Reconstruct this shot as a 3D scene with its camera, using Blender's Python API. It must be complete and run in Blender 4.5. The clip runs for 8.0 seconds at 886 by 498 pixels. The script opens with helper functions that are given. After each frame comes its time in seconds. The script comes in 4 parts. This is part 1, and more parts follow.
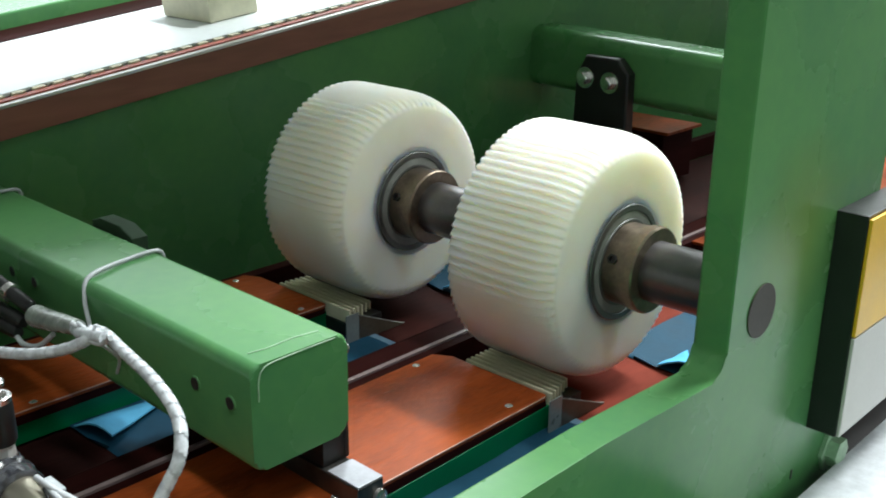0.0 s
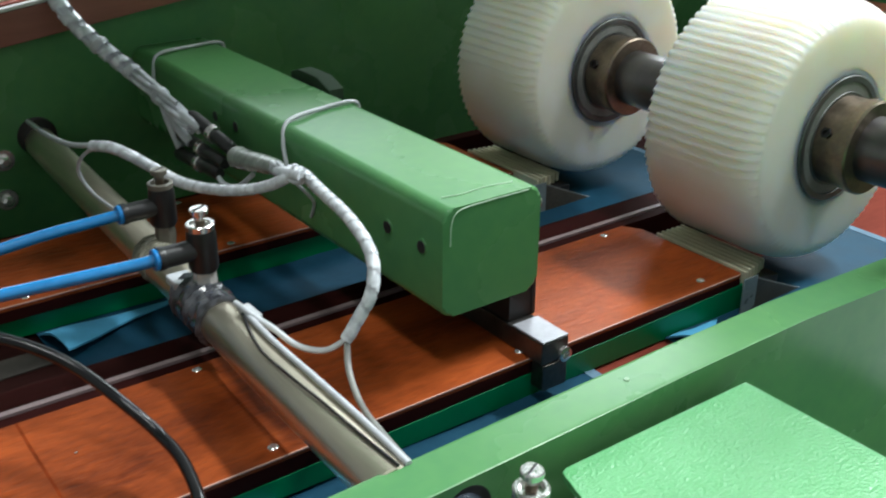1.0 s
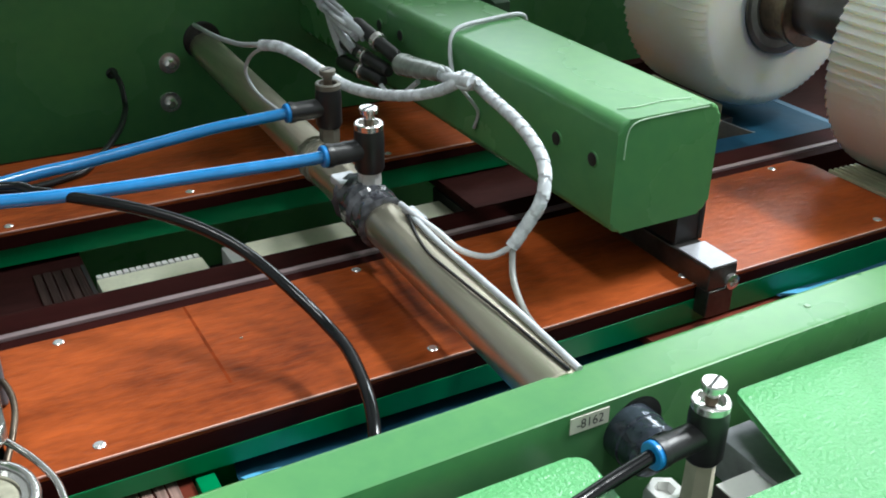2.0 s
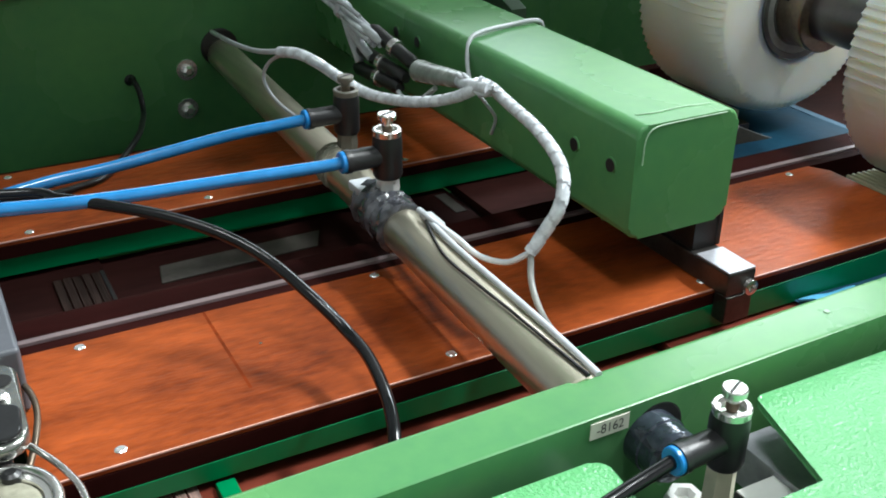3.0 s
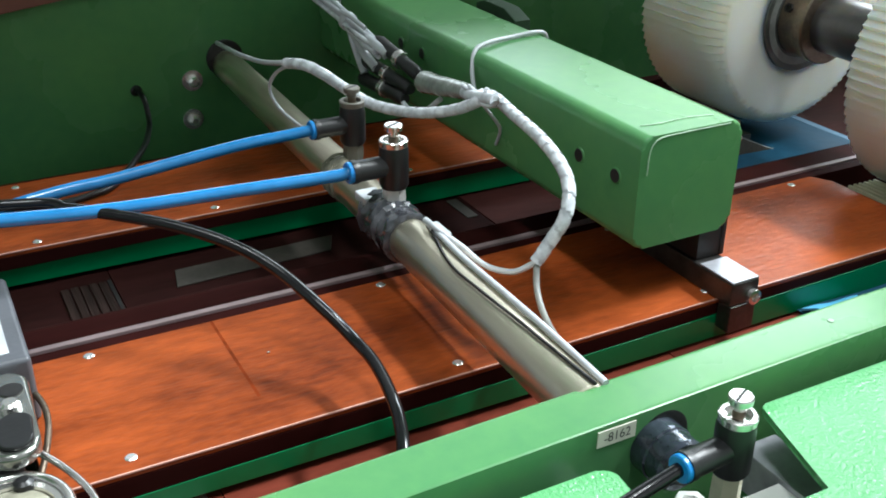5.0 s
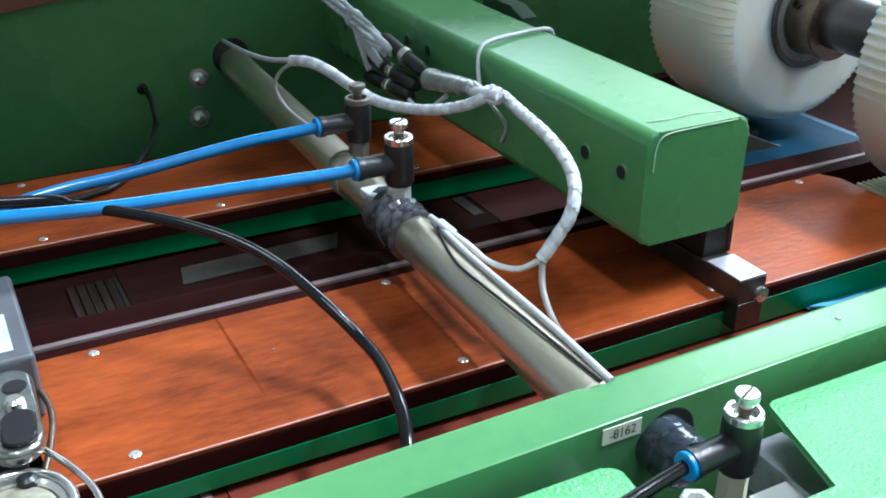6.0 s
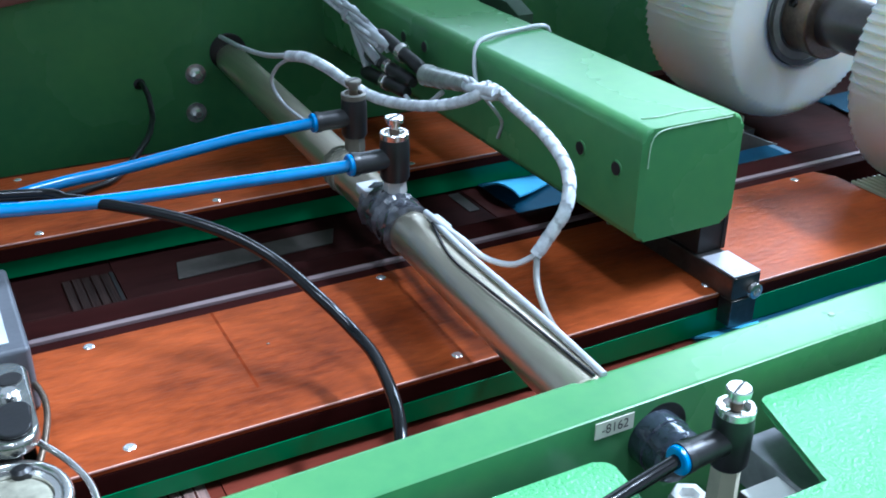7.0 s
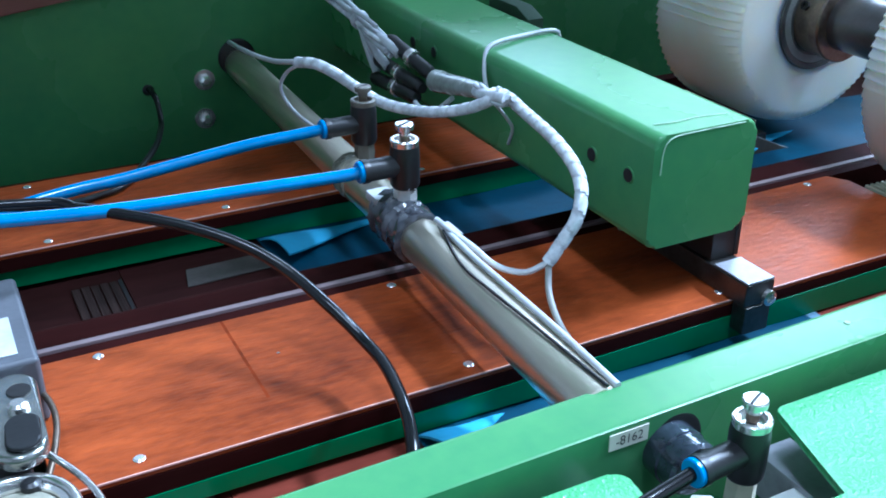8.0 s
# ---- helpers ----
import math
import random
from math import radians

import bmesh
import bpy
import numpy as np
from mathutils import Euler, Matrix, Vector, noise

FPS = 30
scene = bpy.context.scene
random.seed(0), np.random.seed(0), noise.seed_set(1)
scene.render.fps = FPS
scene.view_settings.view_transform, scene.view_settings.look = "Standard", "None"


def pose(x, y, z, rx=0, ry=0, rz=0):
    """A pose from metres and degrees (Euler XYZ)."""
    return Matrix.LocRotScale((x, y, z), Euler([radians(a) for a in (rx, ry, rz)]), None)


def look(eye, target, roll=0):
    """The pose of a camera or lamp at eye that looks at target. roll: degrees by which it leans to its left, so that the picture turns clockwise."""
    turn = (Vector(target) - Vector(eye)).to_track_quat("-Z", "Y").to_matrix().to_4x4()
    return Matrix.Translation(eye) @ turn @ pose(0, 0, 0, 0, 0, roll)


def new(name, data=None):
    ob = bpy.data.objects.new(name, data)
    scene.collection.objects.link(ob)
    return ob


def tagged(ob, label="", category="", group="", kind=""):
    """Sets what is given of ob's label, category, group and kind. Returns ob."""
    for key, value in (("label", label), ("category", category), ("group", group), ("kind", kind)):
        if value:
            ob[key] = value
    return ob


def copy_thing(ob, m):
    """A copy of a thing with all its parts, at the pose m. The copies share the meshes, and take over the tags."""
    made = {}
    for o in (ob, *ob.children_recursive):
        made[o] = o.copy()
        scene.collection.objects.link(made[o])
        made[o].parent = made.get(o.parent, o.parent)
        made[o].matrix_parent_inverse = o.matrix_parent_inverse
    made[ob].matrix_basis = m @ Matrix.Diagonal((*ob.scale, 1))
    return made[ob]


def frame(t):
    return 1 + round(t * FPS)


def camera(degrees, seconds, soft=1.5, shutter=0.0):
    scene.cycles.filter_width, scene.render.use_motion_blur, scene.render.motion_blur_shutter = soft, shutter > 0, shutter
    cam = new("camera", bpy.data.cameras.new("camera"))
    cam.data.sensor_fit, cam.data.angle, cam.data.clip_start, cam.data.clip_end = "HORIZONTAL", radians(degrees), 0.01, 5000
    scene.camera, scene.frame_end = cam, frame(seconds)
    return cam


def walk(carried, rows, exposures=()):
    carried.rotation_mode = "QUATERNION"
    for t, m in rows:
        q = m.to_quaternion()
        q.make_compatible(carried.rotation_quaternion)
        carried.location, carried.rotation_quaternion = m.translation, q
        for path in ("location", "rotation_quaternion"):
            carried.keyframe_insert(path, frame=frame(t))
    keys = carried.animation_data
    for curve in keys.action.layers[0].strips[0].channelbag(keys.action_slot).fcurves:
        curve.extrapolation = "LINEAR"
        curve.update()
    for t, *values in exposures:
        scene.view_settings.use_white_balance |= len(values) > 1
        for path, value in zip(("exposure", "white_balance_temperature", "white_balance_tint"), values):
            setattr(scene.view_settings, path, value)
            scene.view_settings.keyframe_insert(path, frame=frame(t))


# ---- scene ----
cam = camera(46.91, 8.0, soft=1.8, shutter=0.2)
PATH = [  # seconds, place, turn
    (0, -0.4352, -0.4309, 0.2952, 70.78, -0.71, -46.62),
    (0.5, -0.4369, -0.4298, 0.2905, 69.38, 0.03, -42.04),
    (1, -0.4418, -0.4215, 0.2667, 65.28, -0.34, -36.41),
    (1.5, -0.4482, -0.4115, 0.2494, 63.59, -0.85, -31.56),
    (2, -0.4606, -0.4086, 0.2454, 62.34, -0.82, -28.86),
    (3.5, -0.4639, -0.4080, 0.2464, 62.85, -0.44, -28.21),
    (4, -0.4655, -0.4075, 0.2473, 62.95, -0.60, -28.39),
    (4.5, -0.4682, -0.4098, 0.2482, 63.14, -0.64, -28.44),
    (6, -0.4662, -0.4096, 0.2456, 63.20, -0.31, -27.85),
    (6.5, -0.4649, -0.4128, 0.2459, 63.16, -0.40, -28.08),
    (7, -0.4659, -0.4117, 0.2451, 63.09, -0.58, -27.86),
    (7.5, -0.4662, -0.4096, 0.2456, 62.98, -0.35, -27.74),
    (8, -0.4649, -0.4072, 0.2461, 63.17, -0.23, -27.52),
]
walk(cam, [(r[0], pose(*r[1:])) for r in PATH], exposures=[(0.0, -0.29, 6250, 3), (0.5, -0.31, 6200, 3), (1.0, -0.32, 6150, 4), (1.5, -0.24, 6100, 4), (2.0, -0.14, 6100, 4), (4.5, 0.06, 6100, 3), (6.0, 0.14, 5430, 5), (7.0, 0.17, 4900, 6), (8.0, 0.17, 4560, 6)])
NORTH_W, EAST_W, CEILING_W = 20.0, 330.0, 360.0
# ---------------------------------------------------------------- world, room light
world = bpy.data.worlds.new("world")
scene.world = world
world.use_nodes = True
wn = world.node_tree.nodes
sky = wn.new("ShaderNodeTexSky")
sky.sky_type, sky.sun_disc, sky.sun_elevation, sky.sun_rotation = "NISHITA", False, radians(35), radians(250)
world.node_tree.links.new(sky.outputs[0], wn["Background"].inputs[0])
wn["Background"].inputs[1].default_value = 0.1


def area(name, m, sx, sy, watts, colour):
    lamp = bpy.data.lights.new(name, "AREA")
    lamp.shape, lamp.size, lamp.size_y, lamp.energy, lamp.color = "RECTANGLE", sx, sy, watts, colour
    ob = new(name, lamp)
    ob.matrix_world = m
    return ob


# daylight at the assumed window openings, and unseen ceiling lamps added for brightness
area("window_light_north", look((1.3, 2.97, 1.0), (0.8, 0.0, 0.8)), 2.6, 0.56, NORTH_W, (0.95, 0.98, 1.0))
area("window_light_east", look((2.95, 0.75, 2.45), (0, 0.3, 0.3)), 4.2, 1.5, EAST_W, (0.95, 0.98, 1.0))
for lx, ly, watts in ((-0.7, -0.9, CEILING_W * 0.16), (2.25, -0.25, CEILING_W * 0.97)):
    area("added_ceiling_lamp", look((lx, ly, 3.45), (lx * 0.7, ly + 0.05, 0)), 1.4, 0.3, watts, (1.0, 0.99, 0.97))


# ---------------------------------------------------------------- materials
def material(name, colour, rough=0.5, metal=0.0, vary=0.25, scale=40.0, grain=400.0, bump=0.1, second=None, stretch=(1, 1, 1), spec=0.5, coat=0.0, bump_scale=None, depth=0.001):
    mat = bpy.data.materials.new(name)
    mat.use_nodes = True
    nt = mat.node_tree
    nd, lk = nt.nodes, nt.links
    bs = nd["Principled BSDF"]
    bs.inputs["Metallic"].default_value = metal
    bs.inputs["Specular IOR Level"].default_value = spec
    bs.inputs["Coat Weight"].default_value = coat
    bs.inputs["Coat Roughness"].default_value = 0.15
    tc, mp = nd.new("ShaderNodeTexCoord"), nd.new("ShaderNodeMapping")
    mp.inputs["Scale"].default_value = stretch
    lk.new(tc.outputs["Object"], mp.inputs[0])
    n1, n2 = nd.new("ShaderNodeTexNoise"), nd.new("ShaderNodeTexNoise")
    for n, s in ((n1, scale), (n2, grain)):
        n.inputs["Scale"].default_value, n.inputs["Detail"].default_value = s, 5
        lk.new(mp.outputs[0], n.inputs["Vector"])
    add = nd.new("ShaderNodeMath")
    add.operation = "MULTIPLY_ADD"
    lk.new(n2.outputs[0], add.inputs[0])
    add.inputs[1].default_value = 0.4
    lk.new(n1.outputs[0], add.inputs[2])
    ramp = nd.new("ShaderNodeValToRGB")
    ramp.color_ramp.elements[0].position, ramp.color_ramp.elements[1].position = 0.45, 0.95
    a = [c * (1 - vary) for c in colour]
    b = second or [min(1, c * (1 + vary)) for c in colour]
    ramp.color_ramp.elements[0].color, ramp.color_ramp.elements[1].color = (*a, 1), (*b, 1)
    lk.new(add.outputs[0], ramp.inputs[0])
    lk.new(ramp.outputs[0], bs.inputs["Base Color"])
    rr = nd.new("ShaderNodeMapRange")
    rr.inputs["To Min"].default_value, rr.inputs["To Max"].default_value = max(0.03, rough - 0.1), min(1, rough + 0.12)
    lk.new(n1.outputs[0], rr.inputs[0])
    lk.new(rr.outputs[0], bs.inputs["Roughness"])
    if bump:
        n3 = nd.new("ShaderNodeTexNoise")
        n3.inputs["Scale"].default_value, n3.inputs["Detail"].default_value = bump_scale or grain, 3
        lk.new(mp.outputs[0], n3.inputs["Vector"])
        bp = nd.new("ShaderNodeBump")
        bp.inputs["Strength"].default_value, bp.inputs["Distance"].default_value = bump, depth
        lk.new(n3.outputs[0], bp.inputs["Height"])
        lk.new(bp.outputs[0], bs.inputs["Normal"])
    return mat


GREEN = material("green_paint", (0.086, 0.248, 0.100), 0.26, vary=0.16, second=(0.108, 0.275, 0.092), scale=9, grain=120, bump=0.05, bump_scale=160, spec=0.25)
COVER = material("green_powder_coat", (0.128, 0.385, 0.155), 0.13, vary=0.14, scale=9, grain=900, bump=1.0, bump_scale=600, depth=0.0009)
PLATE = material("orange_brown_laminate", (0.208, 0.036, 0.010), 0.36, vary=0.60, scale=20, grain=230, bump=0.5, second=(0.39, 0.081, 0.017), stretch=(0.45, 1.3, 1), spec=0.16)
MAROON = material("maroon_edge", (0.022, 0.0045, 0.004), 0.6, spec=0.04, vary=0.35, scale=30, grain=200, bump=0.1, stretch=(0.2, 1, 1))
# bed tones: rear lane darker than front, front far board lightest
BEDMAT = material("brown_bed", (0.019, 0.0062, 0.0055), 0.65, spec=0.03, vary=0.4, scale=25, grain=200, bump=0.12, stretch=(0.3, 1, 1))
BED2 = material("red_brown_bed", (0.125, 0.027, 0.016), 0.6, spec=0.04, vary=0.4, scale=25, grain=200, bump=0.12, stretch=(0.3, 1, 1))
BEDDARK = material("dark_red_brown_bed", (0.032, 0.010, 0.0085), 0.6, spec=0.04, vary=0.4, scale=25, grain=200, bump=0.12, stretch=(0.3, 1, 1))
BEDFAR = material("light_red_brown_bed", (0.18, 0.040, 0.027), 0.65, spec=0.015, vary=0.3, scale=20, grain=200, bump=0.12, stretch=(0.3, 1, 1))
BOARD = material("reddish_wood_board", (0.23, 0.085, 0.058), 0.5, vary=0.35, scale=20, grain=150, bump=0.15, stretch=(0.15, 1, 1))
ZINC = material("zinc_plate", (0.72, 0.72, 0.70), 0.35, metal=0.45, vary=0.15, scale=90, grain=400, bump=0.08)
DULL = material("dull_amber_plastic", (0.14, 0.13, 0.105), 0.4, vary=0.2, scale=80, bump=0.08)
PALE = material("bare_scratched_edge", (0.36, 0.52, 0.36), 0.5, vary=0.2, scale=120, bump=0.2)
PINK = material("worn_laminate_edge_glint", (0.62, 0.36, 0.30), 0.3, vary=0.2, scale=60, bump=0.1)
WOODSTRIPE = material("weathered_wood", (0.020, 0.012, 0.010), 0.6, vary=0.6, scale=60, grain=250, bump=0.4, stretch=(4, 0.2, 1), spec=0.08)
STRIP = material("green_plastic", (0.0, 0.17, 0.055), 0.38, vary=0.15, scale=15, grain=200, bump=0.05)
ALU = material("aluminium", (0.62, 0.60, 0.58), 0.33, metal=0.9, vary=0.2, scale=60, grain=300, bump=0.08, stretch=(0.1, 1, 1))
TUBEMET = material("champagne_steel_tube", (0.74, 0.68, 0.55), 0.33, metal=0.95, vary=0.22, scale=40, grain=300, bump=0.08, stretch=(1, 0.08, 1))
SHAFT = material("dark_ground_shaft", (0.15, 0.14, 0.145), 0.32, metal=0.85, vary=0.15, scale=40, grain=300, bump=0.04, stretch=(1, 1, 1))
COLLAR = material("oiled_collar_steel", (0.21, 0.165, 0.125), 0.34, metal=0.85, vary=0.4, scale=70, grain=400, bump=0.1)
NYLON = material("cream_nylon", (0.93, 0.88, 0.74), 0.40, vary=0.03, scale=11, grain=60, bump=0.03, second=(0.95, 0.94, 0.88))
CREAM = material("cream_plastic", (0.66, 0.62, 0.46), 0.5, vary=0.15, scale=30, grain=200, bump=0.1)
BLACK = material("black_plastic", (0.012, 0.012, 0.013), 0.36, vary=0.3, scale=60, grain=400, bump=0.08)
BLACKM = material("black_steel", (0.012, 0.011, 0.011), 0.45, vary=0.4, scale=40, grain=300, bump=0.1)
CHROME = material("nickel_plate", (0.78, 0.77, 0.75), 0.2, metal=0.95, vary=0.1, scale=90, grain=500, bump=0.05)
WHITE = material("white_plastic", (0.50, 0.52, 0.55), 0.34, vary=0.16, scale=90, grain=400, bump=0.1)
GREYW = material("clear_grey_sleeve", (0.24, 0.245, 0.235), 0.4, vary=0.2, scale=80, grain=400, bump=0.1)
SLEEVE = material("cloudy_clear_sleeve", (0.25, 0.275, 0.25), 0.25, vary=0.35, scale=90, grain=300, bump=0.4, bump_scale=200, coat=0.5)
TAPE = material("dark_tape", (0.018, 0.017, 0.022), 0.08, vary=0.7, scale=120, grain=300, bump=1.0, bump_scale=90, second=(0.12, 0.125, 0.145), coat=0.8)
HOSE = material("blue_hose", (0.018, 0.19, 0.48), 0.22, vary=0.2, scale=40, grain=200, bump=0.03, coat=0.8)
BLUERING = material("blue_ring", (0.02, 0.22, 0.60), 0.3, vary=0.1, bump=0.0)
SHEET = material("dark_blue_film", (0.012, 0.053, 0.094), 0.5, spec=0.12, vary=0.2, scale=30, grain=200, bump=0.15, bump_scale=90)
FLAP = material("light_blue_film", (0.115, 0.40, 0.65), 0.6, spec=0.05, vary=0.12, scale=30, grain=200, bump=0.1)
RED = material("red_board", (0.40, 0.085, 0.06), 0.45, vary=0.25, scale=30, grain=200, bump=0.1)
YELLOW = material("yellow_paint", (0.72, 0.42, 0.015), 0.4, vary=0.1, scale=20, bump=0.05)
GREY = material("grey_paint", (0.50, 0.49, 0.47), 0.45, vary=0.08, scale=20, bump=0.05)
BELT = material("white_belt", (0.80, 0.84, 0.86), 0.4, vary=0.05, scale=12, grain=200, bump=0.05)
LABELM = material("label_stock", (0.62, 0.62, 0.52), 0.5, vary=0.08, bump=0.0)
PAPER = material("white_paper", (0.80, 0.80, 0.78), 0.6, vary=0.05, scale=60, bump=0.03)
INK = material("ink", (0.03, 0.03, 0.03), 0.6, bump=0.0)
CONCRETE = material("concrete", (0.16, 0.16, 0.152), 0.7, vary=0.3, scale=3, grain=60, bump=0.2)
PLASTER = material("plaster", (0.25, 0.25, 0.24), 0.8, vary=0.08, scale=2, grain=60, bump=0.1)
CLEARGREY = material("greyish_sheet", (0.30, 0.33, 0.33), 0.3, metal=0.3, vary=0.2, scale=60, bump=0.08)
WINGM = material("dull_brown_sheet", (0.085, 0.068, 0.050), 0.35, metal=0.2, vary=0.35, scale=50, bump=0.1)
BEARING = material("dark_bearing_steel", (0.15, 0.155, 0.15), 0.42, metal=0.75, vary=0.25, scale=60, grain=400, bump=0.08)
OLDTAPE = material("dull_cream_tape", (0.26, 0.25, 0.19), 0.45, vary=0.5, scale=110, grain=300, bump=0.6, bump_scale=200)
CORE = material("grey_cable_core", (0.50, 0.515, 0.55), 0.4, vary=0.2, scale=120, bump=0.1)
FOOT = material("dark_foot_steel", (0.10, 0.095, 0.09), 0.36, metal=0.9, vary=0.35, scale=60, grain=500, bump=0.1)
CROSSLINE = material("dark_cross_line", (0.190, 0.031, 0.006), 0.42, vary=0.6, scale=40, grain=260, bump=0.1, spec=0.06)
LEDGE = material("grey_sheet_steel", (0.36, 0.365, 0.40), 0.42, metal=0.3, vary=0.25, scale=50, grain=300, bump=0.08)
LINK = material("glossy_grey_link", (0.36, 0.365, 0.34), 0.22, metal=0.9, vary=0.35, scale=60, grain=300, bump=0.15, coat=0.4)
RAILMET = material("dull_rail_metal", (0.24, 0.18, 0.185), 0.5, metal=0.2, vary=0.3, scale=60, grain=300, bump=0.1, stretch=(0.1, 1, 1))
SCREWM = material("bright_screw", (0.86, 0.85, 0.83), 0.2, metal=0.75, vary=0.15, scale=200, bump=0.05)
FAINT = material("cloudy_plastic", (0.055, 0.049, 0.043), 0.45, spec=0.15, vary=0.3, scale=80, bump=0.08)
# the bluish second tone paints highlights into the dark wrap
PIPEEND = material("glossy_dark_wrap", (0.03, 0.034, 0.045), 0.10, metal=0.5, second=(0.085, 0.105, 0.14), vary=0.5, scale=90, grain=300, bump=0.8, bump_scale=140, coat=0.6)
BANDM = material("pale_blue_band", (0.13, 0.21, 0.29), 0.6, spec=0.05, vary=0.2, scale=80, bump=0.05)
DARKGREEN = material("dark_green_paint", (0.035, 0.060, 0.036), 0.75, vary=0.2, scale=30, bump=0.08, spec=0.1)
TRAYM = material("pale_cream_tray", (0.80, 0.80, 0.62), 0.4, vary=0.1, scale=60, bump=0.05)
DULLTRAY = material("dull_cream_tray", (0.42, 0.43, 0.36), 0.5, vary=0.2, scale=60, bump=0.05)
WOODPALE = material("pale_weathered_wood", (0.24, 0.15, 0.125), 0.6, vary=0.6, scale=60, grain=250, bump=0.4, stretch=(4, 0.2, 1))
WRAP = material("clear_spiral_wrap", (0.62, 0.65, 0.70), 0.20, vary=0.3, scale=140, grain=400, bump=0.5, bump_scale=260, second=(0.84, 0.87, 0.92), coat=0.6)

nylon_node = NYLON.node_tree.nodes["Principled BSDF"]
nylon_node.inputs["Subsurface Weight"].default_value = 1.0
nylon_node.inputs["Subsurface Radius"].default_value = (1.0, 0.85, 0.6)
nylon_node.inputs["Subsurface Scale"].default_value = 0.027
nylon_node.inputs["Specular IOR Level"].default_value = 0.2
# the sign's yellowish reflection on the upright, painted in as an olive patch
PANEL = material("green_paint_with_reflection", (0.086, 0.248, 0.100), 0.26, vary=0.16, second=(0.108, 0.275, 0.092), scale=9, grain=120, bump=0.05, bump_scale=160, spec=0.25)
pn, pl = PANEL.node_tree.nodes, PANEL.node_tree.links
ptc, pdist, pwob, padd, pmap, pmix = (pn.new("ShaderNode" + k) for k in ("TexCoord", "VectorMath", "TexNoise", "Math", "MapRange", "Mix"))
pdist.operation, pmix.data_type, padd.operation = "DISTANCE", "RGBA", "MULTIPLY_ADD"
pl.new(ptc.outputs["Object"], pdist.inputs[0])
pdist.inputs[1].default_value = (0.138, -0.188, 1.022)
pwob.inputs["Scale"].default_value = 30
pl.new(ptc.outputs["Object"], pwob.inputs["Vector"])
pl.new(pwob.outputs[0], padd.inputs[0])
padd.inputs[1].default_value = 0.03
pl.new(pdist.outputs["Value"], padd.inputs[2])
pmap.inputs["From Min"].default_value, pmap.inputs["From Max"].default_value = 0.028, 0.088
pmap.inputs["To Min"].default_value, pmap.inputs["To Max"].default_value = 0.75, 0.0
pl.new(padd.outputs[0], pmap.inputs[0])
pl.new(pmap.outputs[0], pmix.inputs["Factor"])
pbase = pn["Principled BSDF"].inputs["Base Color"]
pl.new(pbase.links[0].from_socket, pmix.inputs[6])
pmix.inputs[7].default_value = (0.135, 0.215, 0.048, 1)
pl.new(pmix.outputs[2], pbase)
CABLE = material("glossy_black_cable", (0.008, 0.008, 0.009), 0.13, vary=0.2, scale=60, grain=400, bump=0.03, spec=0.35)

# ---------------------------------------------------------------- mesh helpers (world coordinates)
ORG = {}


def thing(name, base, label, category, group="", kind=""):
    ob = new(name)
    ob.empty_display_size = 0.01
    ob.location = base
    ORG[ob] = Vector(base)
    return tagged(ob, label, category, group, kind)


def part(name, bm, mat, parent=None, label="", smooth=35):
    """Links a bmesh, built in world coordinates, as one mesh under a thing or a part."""
    org = ORG[parent] if parent else Vector((0, 0, 0))
    bmesh.ops.translate(bm, verts=bm.verts, vec=-org)
    bmesh.ops.recalc_face_normals(bm, faces=bm.faces)
    me = bpy.data.meshes.new(name)
    bm.to_mesh(me)
    bm.free()
    for m in mat if isinstance(mat, (list, tuple)) else (mat,):
        me.materials.append(m)
    if smooth:
        me.shade_smooth()
        me.set_sharp_from_angle(angle=radians(smooth))
    ob = new(name, me)
    if smooth == 35:
        ob.modifiers.new("flat_faces", "WEIGHTED_NORMAL").keep_sharp = True
    if parent:
        ob.parent = parent
    ORG[ob] = org
    if label:
        tagged(ob, label)
    return ob


def box(x0, x1, y0, y1, z0, z1, bevel=0.0008, seg=2, bm=None):
    bm = bm or bmesh.new()
    m = Matrix.Translation(((x0 + x1) / 2, (y0 + y1) / 2, (z0 + z1) / 2)) @ Matrix.Diagonal((x1 - x0, y1 - y0, z1 - z0, 1))
    vs = bmesh.ops.create_cube(bm, size=1, matrix=m)["verts"]
    if bevel:
        es = list({e for v in vs for e in v.link_edges})
        bmesh.ops.bevel(bm, geom=es, offset=bevel, segments=seg, affect="EDGES", profile=0.5)
    return bm


def axis_frame(d):
    d = Vector(d).normalized()
    u = d.cross(Vector((0, 0, 1)) if abs(d.z) < 0.9 else Vector((1, 0, 0))).normalized()
    return d, u, d.cross(u)


def lathe(p0, p1, profile, seg=32, bm=None):
    """Turns (along, radius) pairs round the line p0 to p1; along runs in metres from p0. Closed by caps."""
    bm = bm or bmesh.new()
    p0 = Vector(p0)
    d, u, w = axis_frame(Vector(p1) - p0)
    rings = []
    for s, r in profile:
        rings.append([bm.verts.new(p0 + d * s + (u * math.cos(a) + w * math.sin(a)) * r) for a in [2 * math.pi * k / seg for k in range(seg)]])
    for a, b in zip(rings, rings[1:]):
        for k in range(seg):
            bm.faces.new((a[k], a[(k + 1) % seg], b[(k + 1) % seg], b[k]))
    bm.faces.new(rings[0][::-1])
    bm.faces.new(rings[-1])
    return bm


def rod(p0, p1, r, seg=24, bevel=0.0005, bm=None):
    n = (Vector(p1) - Vector(p0)).length
    return lathe(p0, p1, [(0, r - bevel), (bevel, r), (n - bevel, r), (n, r - bevel)], seg, bm)


